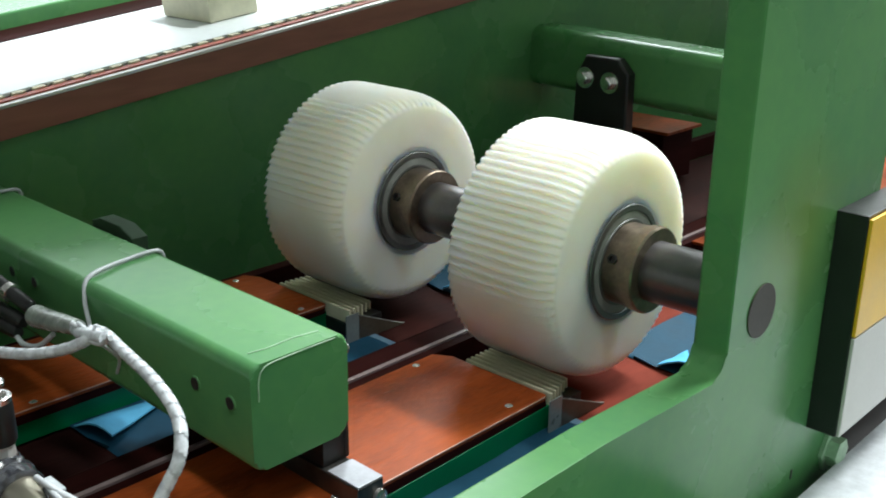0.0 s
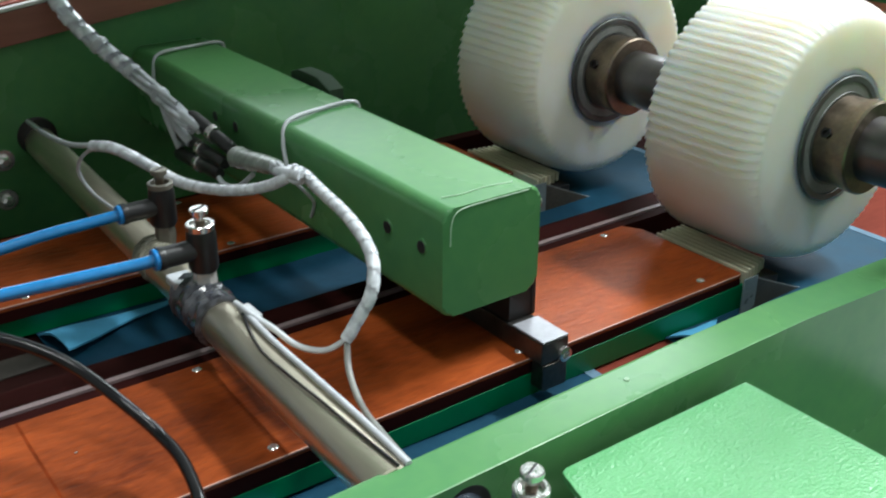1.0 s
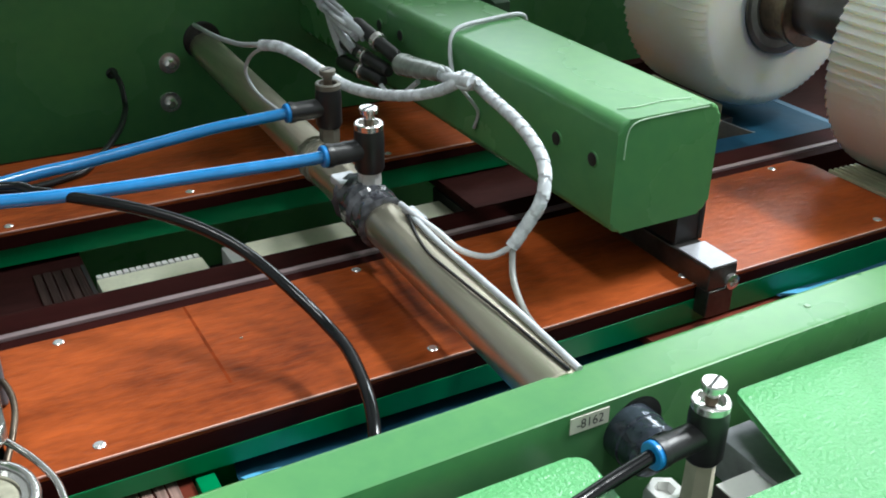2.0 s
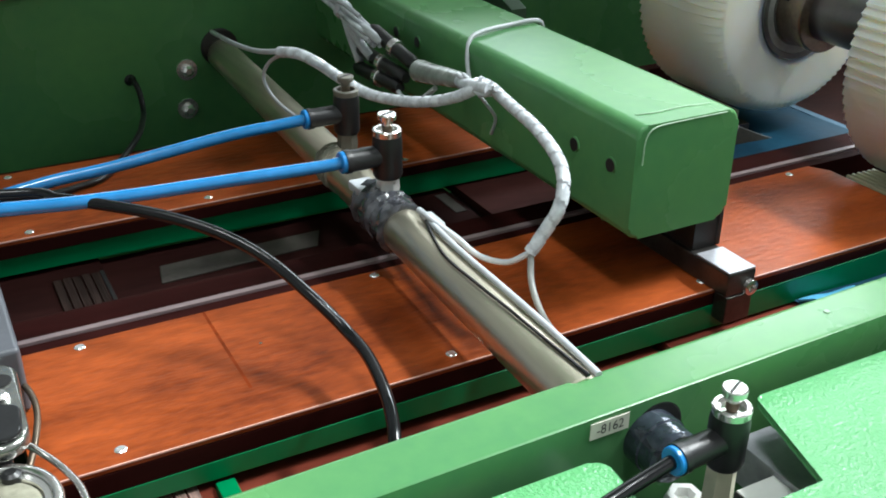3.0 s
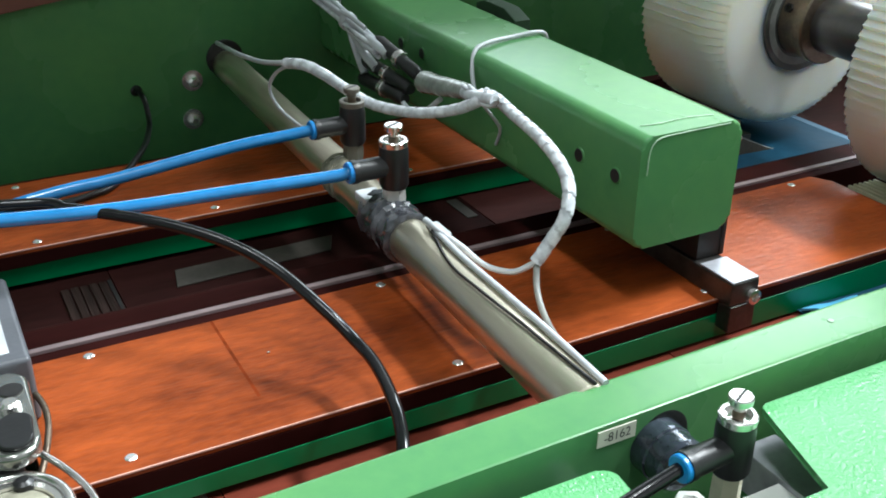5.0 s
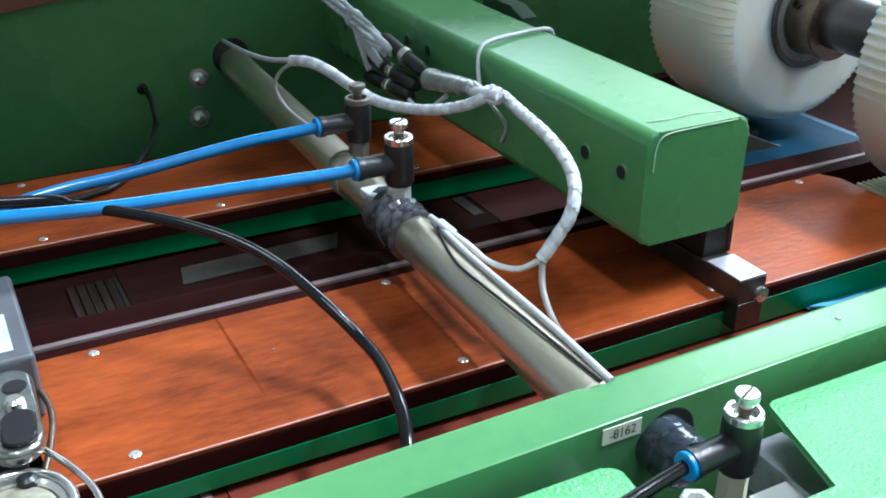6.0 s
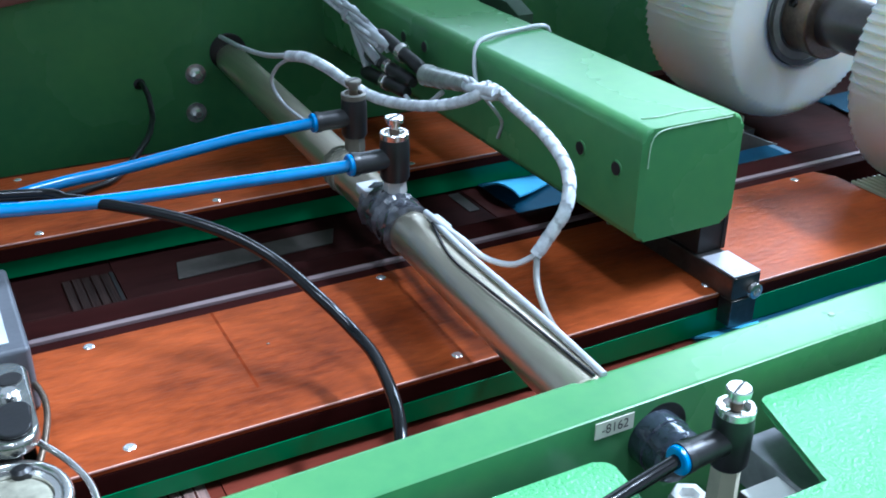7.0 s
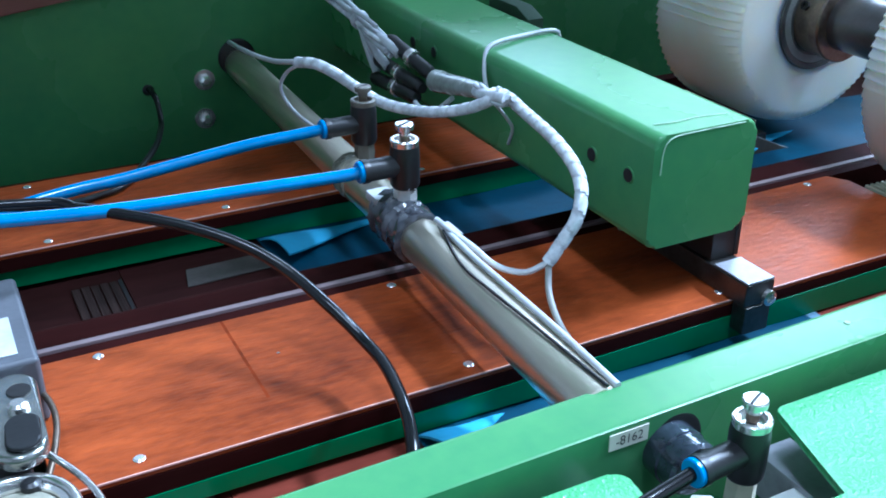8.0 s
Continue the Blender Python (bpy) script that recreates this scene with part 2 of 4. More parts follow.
def smooth_line(pts, step):
    """Catmull-Rom points at even steps."""
    P = [Vector(p) for p in pts]
    P = [2 * P[0] - P[1]] + P + [2 * P[-1] - P[-2]]
    fine = []
    for i in range(1, len(P) - 2):
        a, b, c, d = P[i - 1:i + 3]
        for k in range(24):
            t = k / 24
            fine.append(0.5 * ((2 * b) + (c - a) * t + (2 * a - 5 * b + 4 * c - d) * t * t + (3 * b - a - 3 * c + d) * t ** 3))
    fine.append(P[-2])
    out, left = [fine[0]], step
    for a, b in zip(fine, fine[1:]):
        n = (b - a).length
        while n > 1e-9 and left <= n:
            a = a + (b - a) * (left / n)
            out.append(a)
            n, left = (b - a).length, step
        left -= n
    out.append(fine[-1])
    return out


def sweep(pts, r, seg=10, step=0.004, pitch=0.0, groove=0.0, bm=None, ends=None, gap=0.0):
    """A tube along a smooth line; pitch and groove wind a helical joint round it, as spiral wrap has; ends: radius at start and end."""
    bm = bm or bmesh.new()
    line = smooth_line(pts, step)
    d0 = (line[1] - line[0]).normalized()
    u = axis_frame(d0)[1]
    rings, s, along = [], 0.0, []
    for i, p in enumerate(line):
        d = (line[min(i + 1, len(line) - 1)] - line[max(i - 1, 0)]).normalized()
        u = (u - d * u.dot(d)).normalized()
        w = d.cross(u)
        if i:
            s += (p - line[i - 1]).length
        along.append(s)
        base = r if not ends else ends[0] + (ends[1] - ends[0]) * i / (len(line) - 1)
        ring = []
        for k in range(seg):
            a = 2 * math.pi * k / seg
            rr = base
            if pitch and not gap:
                ph = (s / pitch + k / seg) % 1.0
                rr = base * (1 - groove) if ph < 0.16 else base
            ring.append(bm.verts.new(p + (u * math.cos(a) + w * math.sin(a)) * rr))
        rings.append(ring)
    for i, (a, b) in enumerate(zip(rings, rings[1:])):
        for k in range(seg):
            if gap and (along[i] / pitch + k / seg) % 1.0 < gap:
                continue
            bm.faces.new((a[k], a[(k + 1) % seg], b[(k + 1) % seg], b[k]))
    if gap:
        loose = [v for v in bm.verts if not v.link_faces]
        bmesh.ops.delete(bm, geom=loose, context="VERTS")
        return bm
    bm.faces.new(rings[0][::-1])
    bm.faces.new(rings[-1])
    return bm


def prism(outline, axis, lo, hi, bevel=0.0, seg=2, bm=None):
    """A flat outline pushed along an axis ('y': outline in x, z; 'z': in x, y; 'x': in y, z)."""
    bm = bm or bmesh.new()

    def at(a, b, h):
        return {"x": (h, a, b), "y": (a, h, b), "z": (a, b, h)}[axis]
    lo_v = [bm.verts.new(at(a, b, lo)) for a, b in outline]
    hi_v = [bm.verts.new(at(a, b, hi)) for a, b in outline]
    n = len(outline)
    fs = [bm.faces.new(lo_v[::-1]), bm.faces.new(hi_v)]
    for k in range(n):
        bm.faces.new((lo_v[k], lo_v[(k + 1) % n], hi_v[(k + 1) % n], hi_v[k]))
    if bevel:
        es = list({e for f in fs for e in f.edges})
        bmesh.ops.bevel(bm, geom=es, offset=bevel, segments=seg, affect="EDGES", profile=0.5)
    return bm


def arc(cx, cy, r, a0, a1, n=8):
    return [(cx + r * math.cos(radians(a0 + (a1 - a0) * k / n)), cy + r * math.sin(radians(a0 + (a1 - a0) * k / n))) for k in range(n + 1)]


def rounded(x0, x1, y0, y1, r, n=6):
    return arc(x1 - r, y1 - r, r, 0, 90, n) + arc(x0 + r, y1 - r, r, 90, 180, n) + arc(x0 + r, y0 + r, r, 180, 270, n) + arc(x1 - r, y0 + r, r, 270, 360, n)


def slotted(p, d, r, h, bm=None):
    """A round domed screw head on the point p, facing d."""
    bm = lathe(p, Vector(p) + Vector(d), [(0, r), (h * 0.6, r), (h, r * 0.72)], 18, bm)
    return bm


# ---------------------------------------------------------------- the hall
HX, HY, Z0, Z1 = 3.0, 3.0, -0.92, 3.6
floor = tagged(part("floor", box(-HX, HX, -HY, HY, Z0 - 0.1, Z0, 0), CONCRETE, smooth=0), "grey concrete hall floor", kind="structure")
ceiling = tagged(part("ceiling", box(-HX, HX, -HY, HY, Z1, Z1 + 0.1, 0), PLASTER, smooth=0), "pale plastered hall ceiling", kind="structure")
w = box(HX, HX + 0.2, -HY, HY, Z0, 1.65, 0)
for b in ((-HY, -1.4, 1.65, 3.25), (2.9, HY, 1.65, 3.25), (-HY, HY, 3.25, Z1)):
    box(HX, HX + 0.2, b[0], b[1], b[2], b[3], 0, bm=w)
tagged(part("wall_east", w, PLASTER, smooth=0), "pale plaster wall with a long window opening", kind="structure")
w = box(-HX, HX, HY, HY + 0.2, Z0, 0.7, 0)
for b in ((-HX, -0.05, 0.7, 1.3), (2.65, HX, 0.7, 1.3), (-HX, HX, 1.3, Z1)):
    box(b[0], b[1], HY, HY + 0.2, b[2], b[3], 0, bm=w)
tagged(part("wall_north", w, PLASTER, smooth=0), "pale plaster wall with a long window opening", kind="structure")
tagged(part("wall_west", box(-HX - 0.2, -HX, -HY, HY, Z0, Z1, 0), PLASTER, smooth=0), "plain pale plaster wall", kind="structure")
tagged(part("wall_south", box(-HX, HX, -HY - 0.2, -HY, Z0, Z1, 0), PLASTER, smooth=0), "plain pale plaster wall", kind="structure")

# ---------------------------------------------------------------- machine frame
frame_ob = thing("machine_frame", (0, 0, Z0), "green-painted steel machine frame with an upright and a cross rail", "machine frame")
FY0, FY1, FZ, FX = -0.188, -0.166, 0.036, 0.062
outline = [(-1.3, Z0), (0.262, Z0), (0.262, 0.50), (FX, 0.50)] + arc(FX - 0.014, FZ + 0.014, 0.014, 0, -90, 8) + [(-1.3, FZ)]


def bow(x):
    """How far the sheet of the front panel bows inwards at x."""
    return 0.0050 * max(0.0, min((x + 0.45) / 0.32, 1.0, (0.045 - x) / 0.095))


panel_bm = prism(outline, "y", FY0, FY1, 0.0018, 3)
for x in (-0.45, -0.37, -0.29, -0.21, -0.13, -0.05, 0.0, 0.044):
    bmesh.ops.bisect_plane(panel_bm, geom=panel_bm.verts[:] + panel_bm.edges[:] + panel_bm.faces[:], plane_co=(x, 0, 0), plane_no=(1, 0, 0))
for v in panel_bm.verts:
    v.co.y += bow(v.co.x)
part("front_panel", panel_bm, PANEL, frame_ob)
WY = 0.31
part("rear_panel", prism([(-1.3, Z0), (1.4, Z0), (1.4, 0.334), (-1.3, -0.022)], "y", WY, WY + 0.02, 0.001), GREEN, frame_ob)
rail_bm = prism(rounded(0.50, 0.56, 0.086, 0.153, 0.014, 8), "y", -0.166, WY, 0.0, 2)
for v in rail_bm.verts:  # the rail falls slightly towards the front
    v.co.z += 0.036 * (v.co.y - WY)
part("cross_rail", rail_bm, GREEN, frame_ob)
# unseen overhead panel on two posts, added to shade the rear lane and beam
part("shade_panel", box(-1.35, 1.45, 0.005, 0.30, 0.50, 0.52, 0.002), GREEN, frame_ob, "unseen green panel added to shade the rear lane")
part("shade_panel_post", box(-1.345, -1.305, 0.275, 0.2998, Z0, 0.4998, 0.001), GREEN, frame_ob)
part("shade_panel_post", box(1.405, 1.44, 0.275, 0.2998, Z0, 0.4998, 0.001), GREEN, frame_ob)
part("base_tray", box(-1.3, 1.4, FY1, WY, -0.16, -0.15, 0.0), BLACKM, frame_ob, "dark tray under the lanes")
part("end_panel", box(1.38, 1.40, FY0, WY + 0.02, Z0, 0.06, 0.001), GREEN, frame_ob)
part("end_panel", box(-1.30, -1.28, FY1, WY, Z0, 0.0, 0.001), GREEN, frame_ob)
# bolts and cable hole on the rear panel
for bx, bz in ((-0.2863, 0.0203), (-0.2885, -0.0088)):
    bolt = part("bolt", lathe((bx, WY, bz), (bx, WY - 1, bz), [(0, 0.0050), (0.0019, 0.0050), (0.0020, 0.0044), (0.006, 0.0042), (0.0075, 0.0025)], 6), SCREWM, frame_ob, "nickel-plated hexagon bolt")
    part("washer", lathe((bx, WY, bz), (bx, WY - 1, bz), [(0, 0.0078), (0.0018, 0.0076), (0.0019, 0.0048)], 24), SCREWM, bolt)
part("grommet", lathe((-0.3269, WY + 0.002, 0.018), (-0.3269, WY - 1, 0.018), [(0, 0.0042), (0.002, 0.0042), (0.003, 0.003)], 20), BLACK, frame_ob, "black rubber cable grommet")
part("grommet", lathe((-0.2606, WY + 0.002, 0.0335), (-0.2606, WY - 1, 0.0335), [(0, 0.0138), (0.003, 0.0138), (0.004, 0.0122)], 28), BLACK, frame_ob, "black rubber tube grommet")
# end of the wheel shaft, flush in the upright
part("shaft_end", lathe((0.098, FY0 + 0.004, 0.066), (0.098, FY0 - 1, 0.066), [(0, 0.0168), (0.0048, 0.0168), (0.0048, 0.0160)], 36), FAINT, frame_ob, "dark round steel shaft end")
part("nut", lathe((0.236, FY0, -0.083), (0.236, FY0 - 1, -0.083), [(0, 0.016), (0.003, 0.016), (0.0031, 0.0115), (0.011, 0.011), (0.012, 0.007)], 6), PALE, frame_ob, "pale overpainted hexagon nut")
part("paint_chip", box(0.175, 0.1775, FY0 - 0.0006, FY0, -0.082, -0.075, 0.0002), BLACKM, frame_ob, "small dark chip in the paint")
part("paint_chip", lathe((-0.1586, -0.1710, FZ), (-0.1586, -0.1710, 1), [(0, 0.0015), (0.0005, 0.0012)], 10), PALE, frame_ob, "small white paint fleck")

# cover in front of the frame, with a rectangular cut-out for the valve
CZ = 0.025
cover = thing("cover_plate", (-0.3, -0.3, CZ), "light green powder-coated cover plate with a cut-out", "machine cover")
cov = [(-0.9, -0.62), (-0.103, -0.62), (-0.103, -0.1905), *arc(-0.2112, -0.1933, 0.0028, 90, 170, 6), (-0.2262, -0.2370), (-0.290, -0.2370)] + arc(-0.2905, -0.1990, 0.006, 0, 90, 6) + [(-0.9, -0.1905)]
part("top", prism(cov, "z", CZ - 0.003, CZ, 0.0008, 2), COVER, cover)
part("skirt", box(-0.106, -0.103, -0.62, -0.1905, -0.2, CZ - 0.0032, 0.0004), COVER, cover)
part("skirt", box(-0.9, -0.103, -0.62, -0.617, -0.4, CZ - 0.0032, 0.0004), COVER, cover)
well = part("well_plate", box(-0.2180, -0.2000, -0.2380, -0.1885, -0.012, 0.0060, 0.0006), LEDGE, cover, "grey sheet-metal side of the cut-out")
part("well_plate", box(-0.2985, -0.2862, -0.2295, -0.1895, -0.010, 0.0125, 0.0006), LEDGE, cover, "grey sheet-metal side of the cut-out")
part("well_floor", box(-0.30, -0.2, -0.26, -0.189, -0.03, -0.026, 0.0004), BLACKM, cover)
part("paper_label", box(-0.2355, -0.2162, -0.2240, -0.2092, 0.0030, 0.0036, 0.0), PAPER, cover, "white paper label")
part("label_support", box(-0.2360, -0.2160, -0.2300, -0.2088, -0.0258, 0.0029, 0.0), BLACKM, cover)

# number label on the front panel
LY = FY0 + bow(-0.2845)
lab = thing("number_label", (-0.2755, LY, 0.0285), "small cream number label on the green frame", "label")
part("card", box(-0.2848, -0.2684, LY - 0.0005, LY - 0.0001, 0.0272, 0.0338, 0.0), LABELM, lab)
fc = bpy.data.curves.new("digits", "FONT")
fc.body, fc.size, fc.align_x, fc.align_y = "-8162", 0.0050, "CENTER", "CENTER"
fo = new("digits", fc)
dg = bpy.context.evaluated_depsgraph_get()
fm = bpy.data.meshes.new_from_object(fo.evaluated_get(dg))
bpy.data.objects.remove(fo)
fm.transform(Matrix.Translation((-0.2765, LY - 0.0007, 0.0305)) @ Matrix.Rotation(radians(90), 4, "X") @ Matrix.Diagonal((1.0, 1.1, 1, 1)))
bt = bmesh.new()
bt.from_mesh(fm)
part("digits", bt, INK, lab, "dark printed digits", smooth=0)

# sign plate on the upright
sign = thing("sign_plate", (0.24, FY0, 0.02), "yellow and grey sign plate with a black edge", "sign")
part("backing", box(0.1905, 0.344, -0.2085, FY0, -0.048, 0.108, 0.0008), BLACK, sign, "black backing edge")
part("yellow_field", box(0.1910, 0.343, -0.2112, -0.2087, 0.0260, 0.106, 0.0006), YELLOW, sign)
part("grey_field", box(0.1910, 0.343, -0.2112, -0.2087, -0.047, 0.0250, 0.0006), GREY, sign)
duct = thing("white_housing", (0.4, -0.33, -0.4), "white painted sheet-metal housing", "machine housing")
part("body", box(0.125, 0.70, -0.46, -0.200, -0.40, -0.0922, 0.003, 3), WHITE, duct)
part("lid", box(0.123, 0.702, -0.462, -0.198, -0.0920, -0.0885, 0.001), WHITE, duct, "white lid with a folded edge")

# ---------------------------------------------------------------- lanes
PX0, PX1 = -0.455, 0.028


def screw(parent, x, y, z=0.0):
    part("screw", slotted((x, y, z - 0.0005), (0, 0, 1), 0.0025, 0.0011), SCREWM, parent, "small bright screw head", smooth=30)


def guide(name_label, x0, x1, y0, y1, screws, cut=0.012, back=0.0):
    g = thing("guide_plate", ((x0 + x1) / 2, (y0 + y1) / 2, -0.02), name_label, "guide plate", "guide plates")
    out = [(x0, y0), (x1 - 0.002, y0), (x1, y0 + 0.002), (x1, y1 - cut), (x1 - cut * 0.6, y1), (x0, y1)]
    part("board", prism(out, "z", -0.0028, 0, 0.0005), PLATE, g)
    # pale strip: the worn edge and its specular line, put into the colour
    part("worn_edge_glint", box(x0, x1 - 0.003, y0 - 0.0003, y0 + 0.0003, -0.0007, 0.0001, 0.0001), PINK, g, "worn edge of the laminate with its highlight painted pale")
    band = prism([(x0, y0 - 0.0002), (x1 - 0.002, y0 - 0.0002), (x1 - 0.0006, y0 + 0.003), (x1 - 0.0006, y1 - cut), (x1 - cut * 0.6, y1 - 0.0006), (x0, y1 - 0.0006)], "z", -0.0125, -0.0029, 0.0004)
    strip = box(x0 - 0.02, x1 + 0.004, y0 - 0.0005 + back, y0 + 0.010 + back, -0.0238, -0.0126, 0.0006)
    for v in [v for v in band.verts if v.co.z < -0.008] + [v for v in strip.verts if v.co.z > -0.018]:
        v.co.z += 0.0115 * max(0.0, min(0.48, v.co.x + 0.455))
    for v in strip.verts:
        if v.co.z < -0.018:
            v.co.z += 0.0085 * max(0.0, min(0.44, 0.0 - v.co.x))
    part("edge_band", band, MAROON, g, "dark maroon layer under the board")
    part("guide_strip", strip, STRIP, g, "green plastic guide strip")
    part("web", box(x0, x1, y0 + 0.0115 + back, y1 - 0.004, -0.0200, -0.0127, 0.0004), BLACKM, g)
    for x, y in screws:
        screw(g, x, y)
    return g


SX = (-0.4231, -0.2806, -0.1393, 0.0)
front_guide = guide("orange-brown laminate guide plate with bright screws", PX0, PX1, -0.0885, 0.0048, [(x, y) for x in SX for y in (0.0, -0.08)])
back_guide = guide("orange-brown laminate guide plate along the rear panel", -0.75, PX1, 0.1225, 0.218, [(x, y) for x in (-0.4249, -0.3266, -0.2, -0.075, 0.008) for y in (0.129, 0.2115)], back=0.003)
part("pit_side", box(-0.395, -0.165, -0.0778, -0.0745, -0.0900, -0.0203, 0.0004), STRIP, front_guide, "green side of the drop opening")
part("cross_line", box(-0.3672, -0.3658, -0.0640, 0.0043, -0.0002, 0.00010, 0.0), CROSSLINE, front_guide, "faint dark line across the plate")
part("speck", box(-0.3525, -0.351, -0.0345, -0.0335, 0.0, 0.0006, 0.0002), CHROME, front_guide, "tiny bright speck")

rail = thing("lane_rail", (-0.1, 0.02, -0.02), "dark maroon rail with a dull metal strip between the lanes", "rail")
part("inner_bar", box(-0.75, 1.3, 0.0056, 0.0133, -0.020, -0.0010, 0.0006), MAROON, rail)
part("metal_strip", box(-0.75, 1.3, 0.0135, 0.0172, -0.020, 0.0004, 0.0005), RAILMET, rail, "dull grey metal strip")
part("outer_bar", box(-0.75, 1.3, 0.0174, 0.0350, -0.020, -0.0006, 0.0008), MAROON, rail)
part("outer_lip", box(-0.75, 1.3, 0.0352, 0.0385, -0.020, -0.0015, 0.0010), BEDMAT, rail)
rail2 = thing("lane_rail", (0.5, 0.23, -0.02), "dark maroon rail behind the rear guide plate", "rail")
part("inner_bar", box(-0.75, 1.3, 0.2195, 0.231, -0.030, -0.004, 0.0008), MAROON, rail2)

BZ = -0.0245


def lane(label, y0, y1, hole0, hole1, near_mat, far_mat):
    b = thing("lane_bed", (0, (y0 + y1) / 2, BZ), label, "lane bed", "lane beds")
    part("near_board", box(-0.75, hole0, y0, y1, BZ - 0.002, BZ, 0.0003), near_mat, b)
    part("far_board", box(hole1, 1.3, y0, y1 + 0.075, BZ - 0.006, BZ + 0.0002, 0.0002), far_mat, b)
    part("pit_wall", box(hole0 - 0.004, hole0, y0, y1, -0.1499, -0.0320, 0.0), BLACKM, b)
    part("pit_wall", box(hole1, hole1 + 0.004, y0, y1, -0.1499, -0.0320, 0.0), BLACKM, b)
    return b


H0, H1 = -0.392, -0.165
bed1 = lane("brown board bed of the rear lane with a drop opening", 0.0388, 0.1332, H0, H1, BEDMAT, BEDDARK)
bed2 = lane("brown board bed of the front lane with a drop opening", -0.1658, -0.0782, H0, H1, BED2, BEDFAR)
# worn boards let into the beds near the drop openings
for parent, y0, y1 in ((bed1, 0.060, 0.112), (bed2, -0.15, -0.079)):
    for k in range(5):
        x = (-0.4195 if parent is bed1 else -0.4222) + 0.0050 * k
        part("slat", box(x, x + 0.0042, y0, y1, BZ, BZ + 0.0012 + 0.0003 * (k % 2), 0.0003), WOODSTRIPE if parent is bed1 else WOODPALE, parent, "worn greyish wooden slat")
part("dark_gap", box(-0.3945, -0.3925, 0.055, 0.114, BZ, BZ + 0.0006, 0.0), BLACKM, bed1)
stop_ob = thing("stop_block", (-0.39, -0.12, BZ), "green plastic stop block in the front lane", "stop block")
part("body", box(-0.3915, -0.3835, -0.150, -0.0892, BZ - 0.02, BZ + 0.003, 0.0008), STRIP, stop_ob)
# parts seen in the open pit of the rear lane
pit = thing("drop_tray", (-0.28, 0.1, -0.06), "cream plastic drop tray under the lane opening", "tray")
tray_bar = part("bar", box(-0.3868, -0.3262, 0.1000, 0.1190, -0.1499, -0.0375, 0.001), TRAYM, pit)
for k in range(16):
    part("tooth", box(-0.3860 + 0.0037 * k, -0.3829 + 0.0037 * k, 0.1192, 0.1234, -0.055, -0.0370, 0.0005), PAPER, tray_bar, "white tooth")
part("bar", box(-0.3132, -0.2990, 0.0965, 0.1240, -0.065, -0.0370, 0.001), PAPER, pit, "white end block")
part("bar", box(-0.2988, -0.2335, 0.0965, 0.1240, -0.1499, -0.0375, 0.001), TRAYM, pit)
part("end_plate", box(-0.1985, -0.1655, 0.0960, 0.1240, -0.1499, -0.0375, 0.001), TRAYM, pit)
pit2 = thing("drop_tray", (-0.19, -0.08, -0.06), "dull cream plate under the front lane opening", "tray")
part("plate", box(-0.2105, -0.1712, -0.1200, -0.0560, -0.1499, -0.0290, 0.001), DULLTRAY, pit2)


def trap(y0, y1, label, mat):
    d = thing("trap_board", (-0.28, (y0 + y1) / 2, BZ), label, "sliding board", "sliding boards")
    part("board", box(H0 + 0.0004, H1 - 0.0004, y0, y1, BZ - 0.0020, BZ, 0.0003), mat, d)
    return d


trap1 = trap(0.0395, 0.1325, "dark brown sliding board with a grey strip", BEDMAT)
part("grey_strip", prism([(-0.362, 0.088), (-0.27, 0.092), (-0.262, 0.110), (-0.358, 0.108)], "z", BZ + 0.0002, BZ + 0.0008, 0.0), FAINT, trap1, "dull grey strip")
part("flat_tab", box(-0.1765, -0.1690, 0.094, 0.1230, BZ + 0.0002, BZ + 0.0007, 0.0002), FAINT, trap1, "grey tab")
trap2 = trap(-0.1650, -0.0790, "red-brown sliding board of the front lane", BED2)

# guide plates and boards beyond the wheels
far1 = guide("reddish guide plate beyond the feed wheels", 0.36, 0.95, -0.0885, 0.0048, [(0.39, -0.08), (0.39, 0.0), (0.53, 0.0)])
far2 = guide("orange-brown guide plate beyond the feed wheels", 0.30, 0.398, 0.1225, 0.160, [(0.33, 0.129)])
stand = thing("raised_plate", (0.62, 0.21, 0.04), "small orange laminate plate on a raised support", "guide plate")
part("board", box(0.565, 0.64, 0.160, 0.262, 0.0385, 0.0420, 0.0006), PLATE, stand)
part("support", box(0.57, 0.635, 0.168, 0.258, -0.02, 0.0383, 0.001), MAROON, stand)

# ---------------------------------------------------------------- combs under the wheels


def comb(y0, y1):
    c = thing("rib_comb", (0.04, (y0 + y1) / 2, -0.02), "cream ribbed comb block under a feed wheel", "comb", "rib combs")
    for k in range(6):
        x = 0.0290 + 0.0060 * k
        part("rib", box(x, x + 0.0022, y0 + 0.0022 * k, y1 + 0.0012 * k, -0.010, 0.0012 - 0.0008 * k, 0.0008), CREAM, c)
    part("base", box(0.0283, 0.064, y0 + 0.002, y1 - 0.001, -0.020, -0.0102, 0.0004), BLACKM, c, "dark metal base")
    part("bracket", box(0.0225, 0.0350, y0 - 0.0042, y0 - 0.0030, -0.0240, -0.0004, 0.0004), CLEARGREY, c, "thin greyish sheet-metal bracket")
    wing = prism([(0.0352, -0.0238), (0.0830, -0.0238), (0.0720, -0.0195), (0.0352, -0.0030)], "y", y0 - 0.0040, y0 - 0.0030, 0.0003)
    part("wing", wing, WINGM, c, "dull brown sheet-metal wing")
    part("wing_edge", sweep([(0.0362, y0 - 0.0036, -0.0030), (0.0720, y0 - 0.0036, -0.0192), (0.0825, y0 - 0.0036, -0.0232)], 0.0004, 6, 0.004), GREYW, c, "bright folded edge", 60)
    return c


comb(-0.0905, -0.018)
comb(0.0985, 0.182)

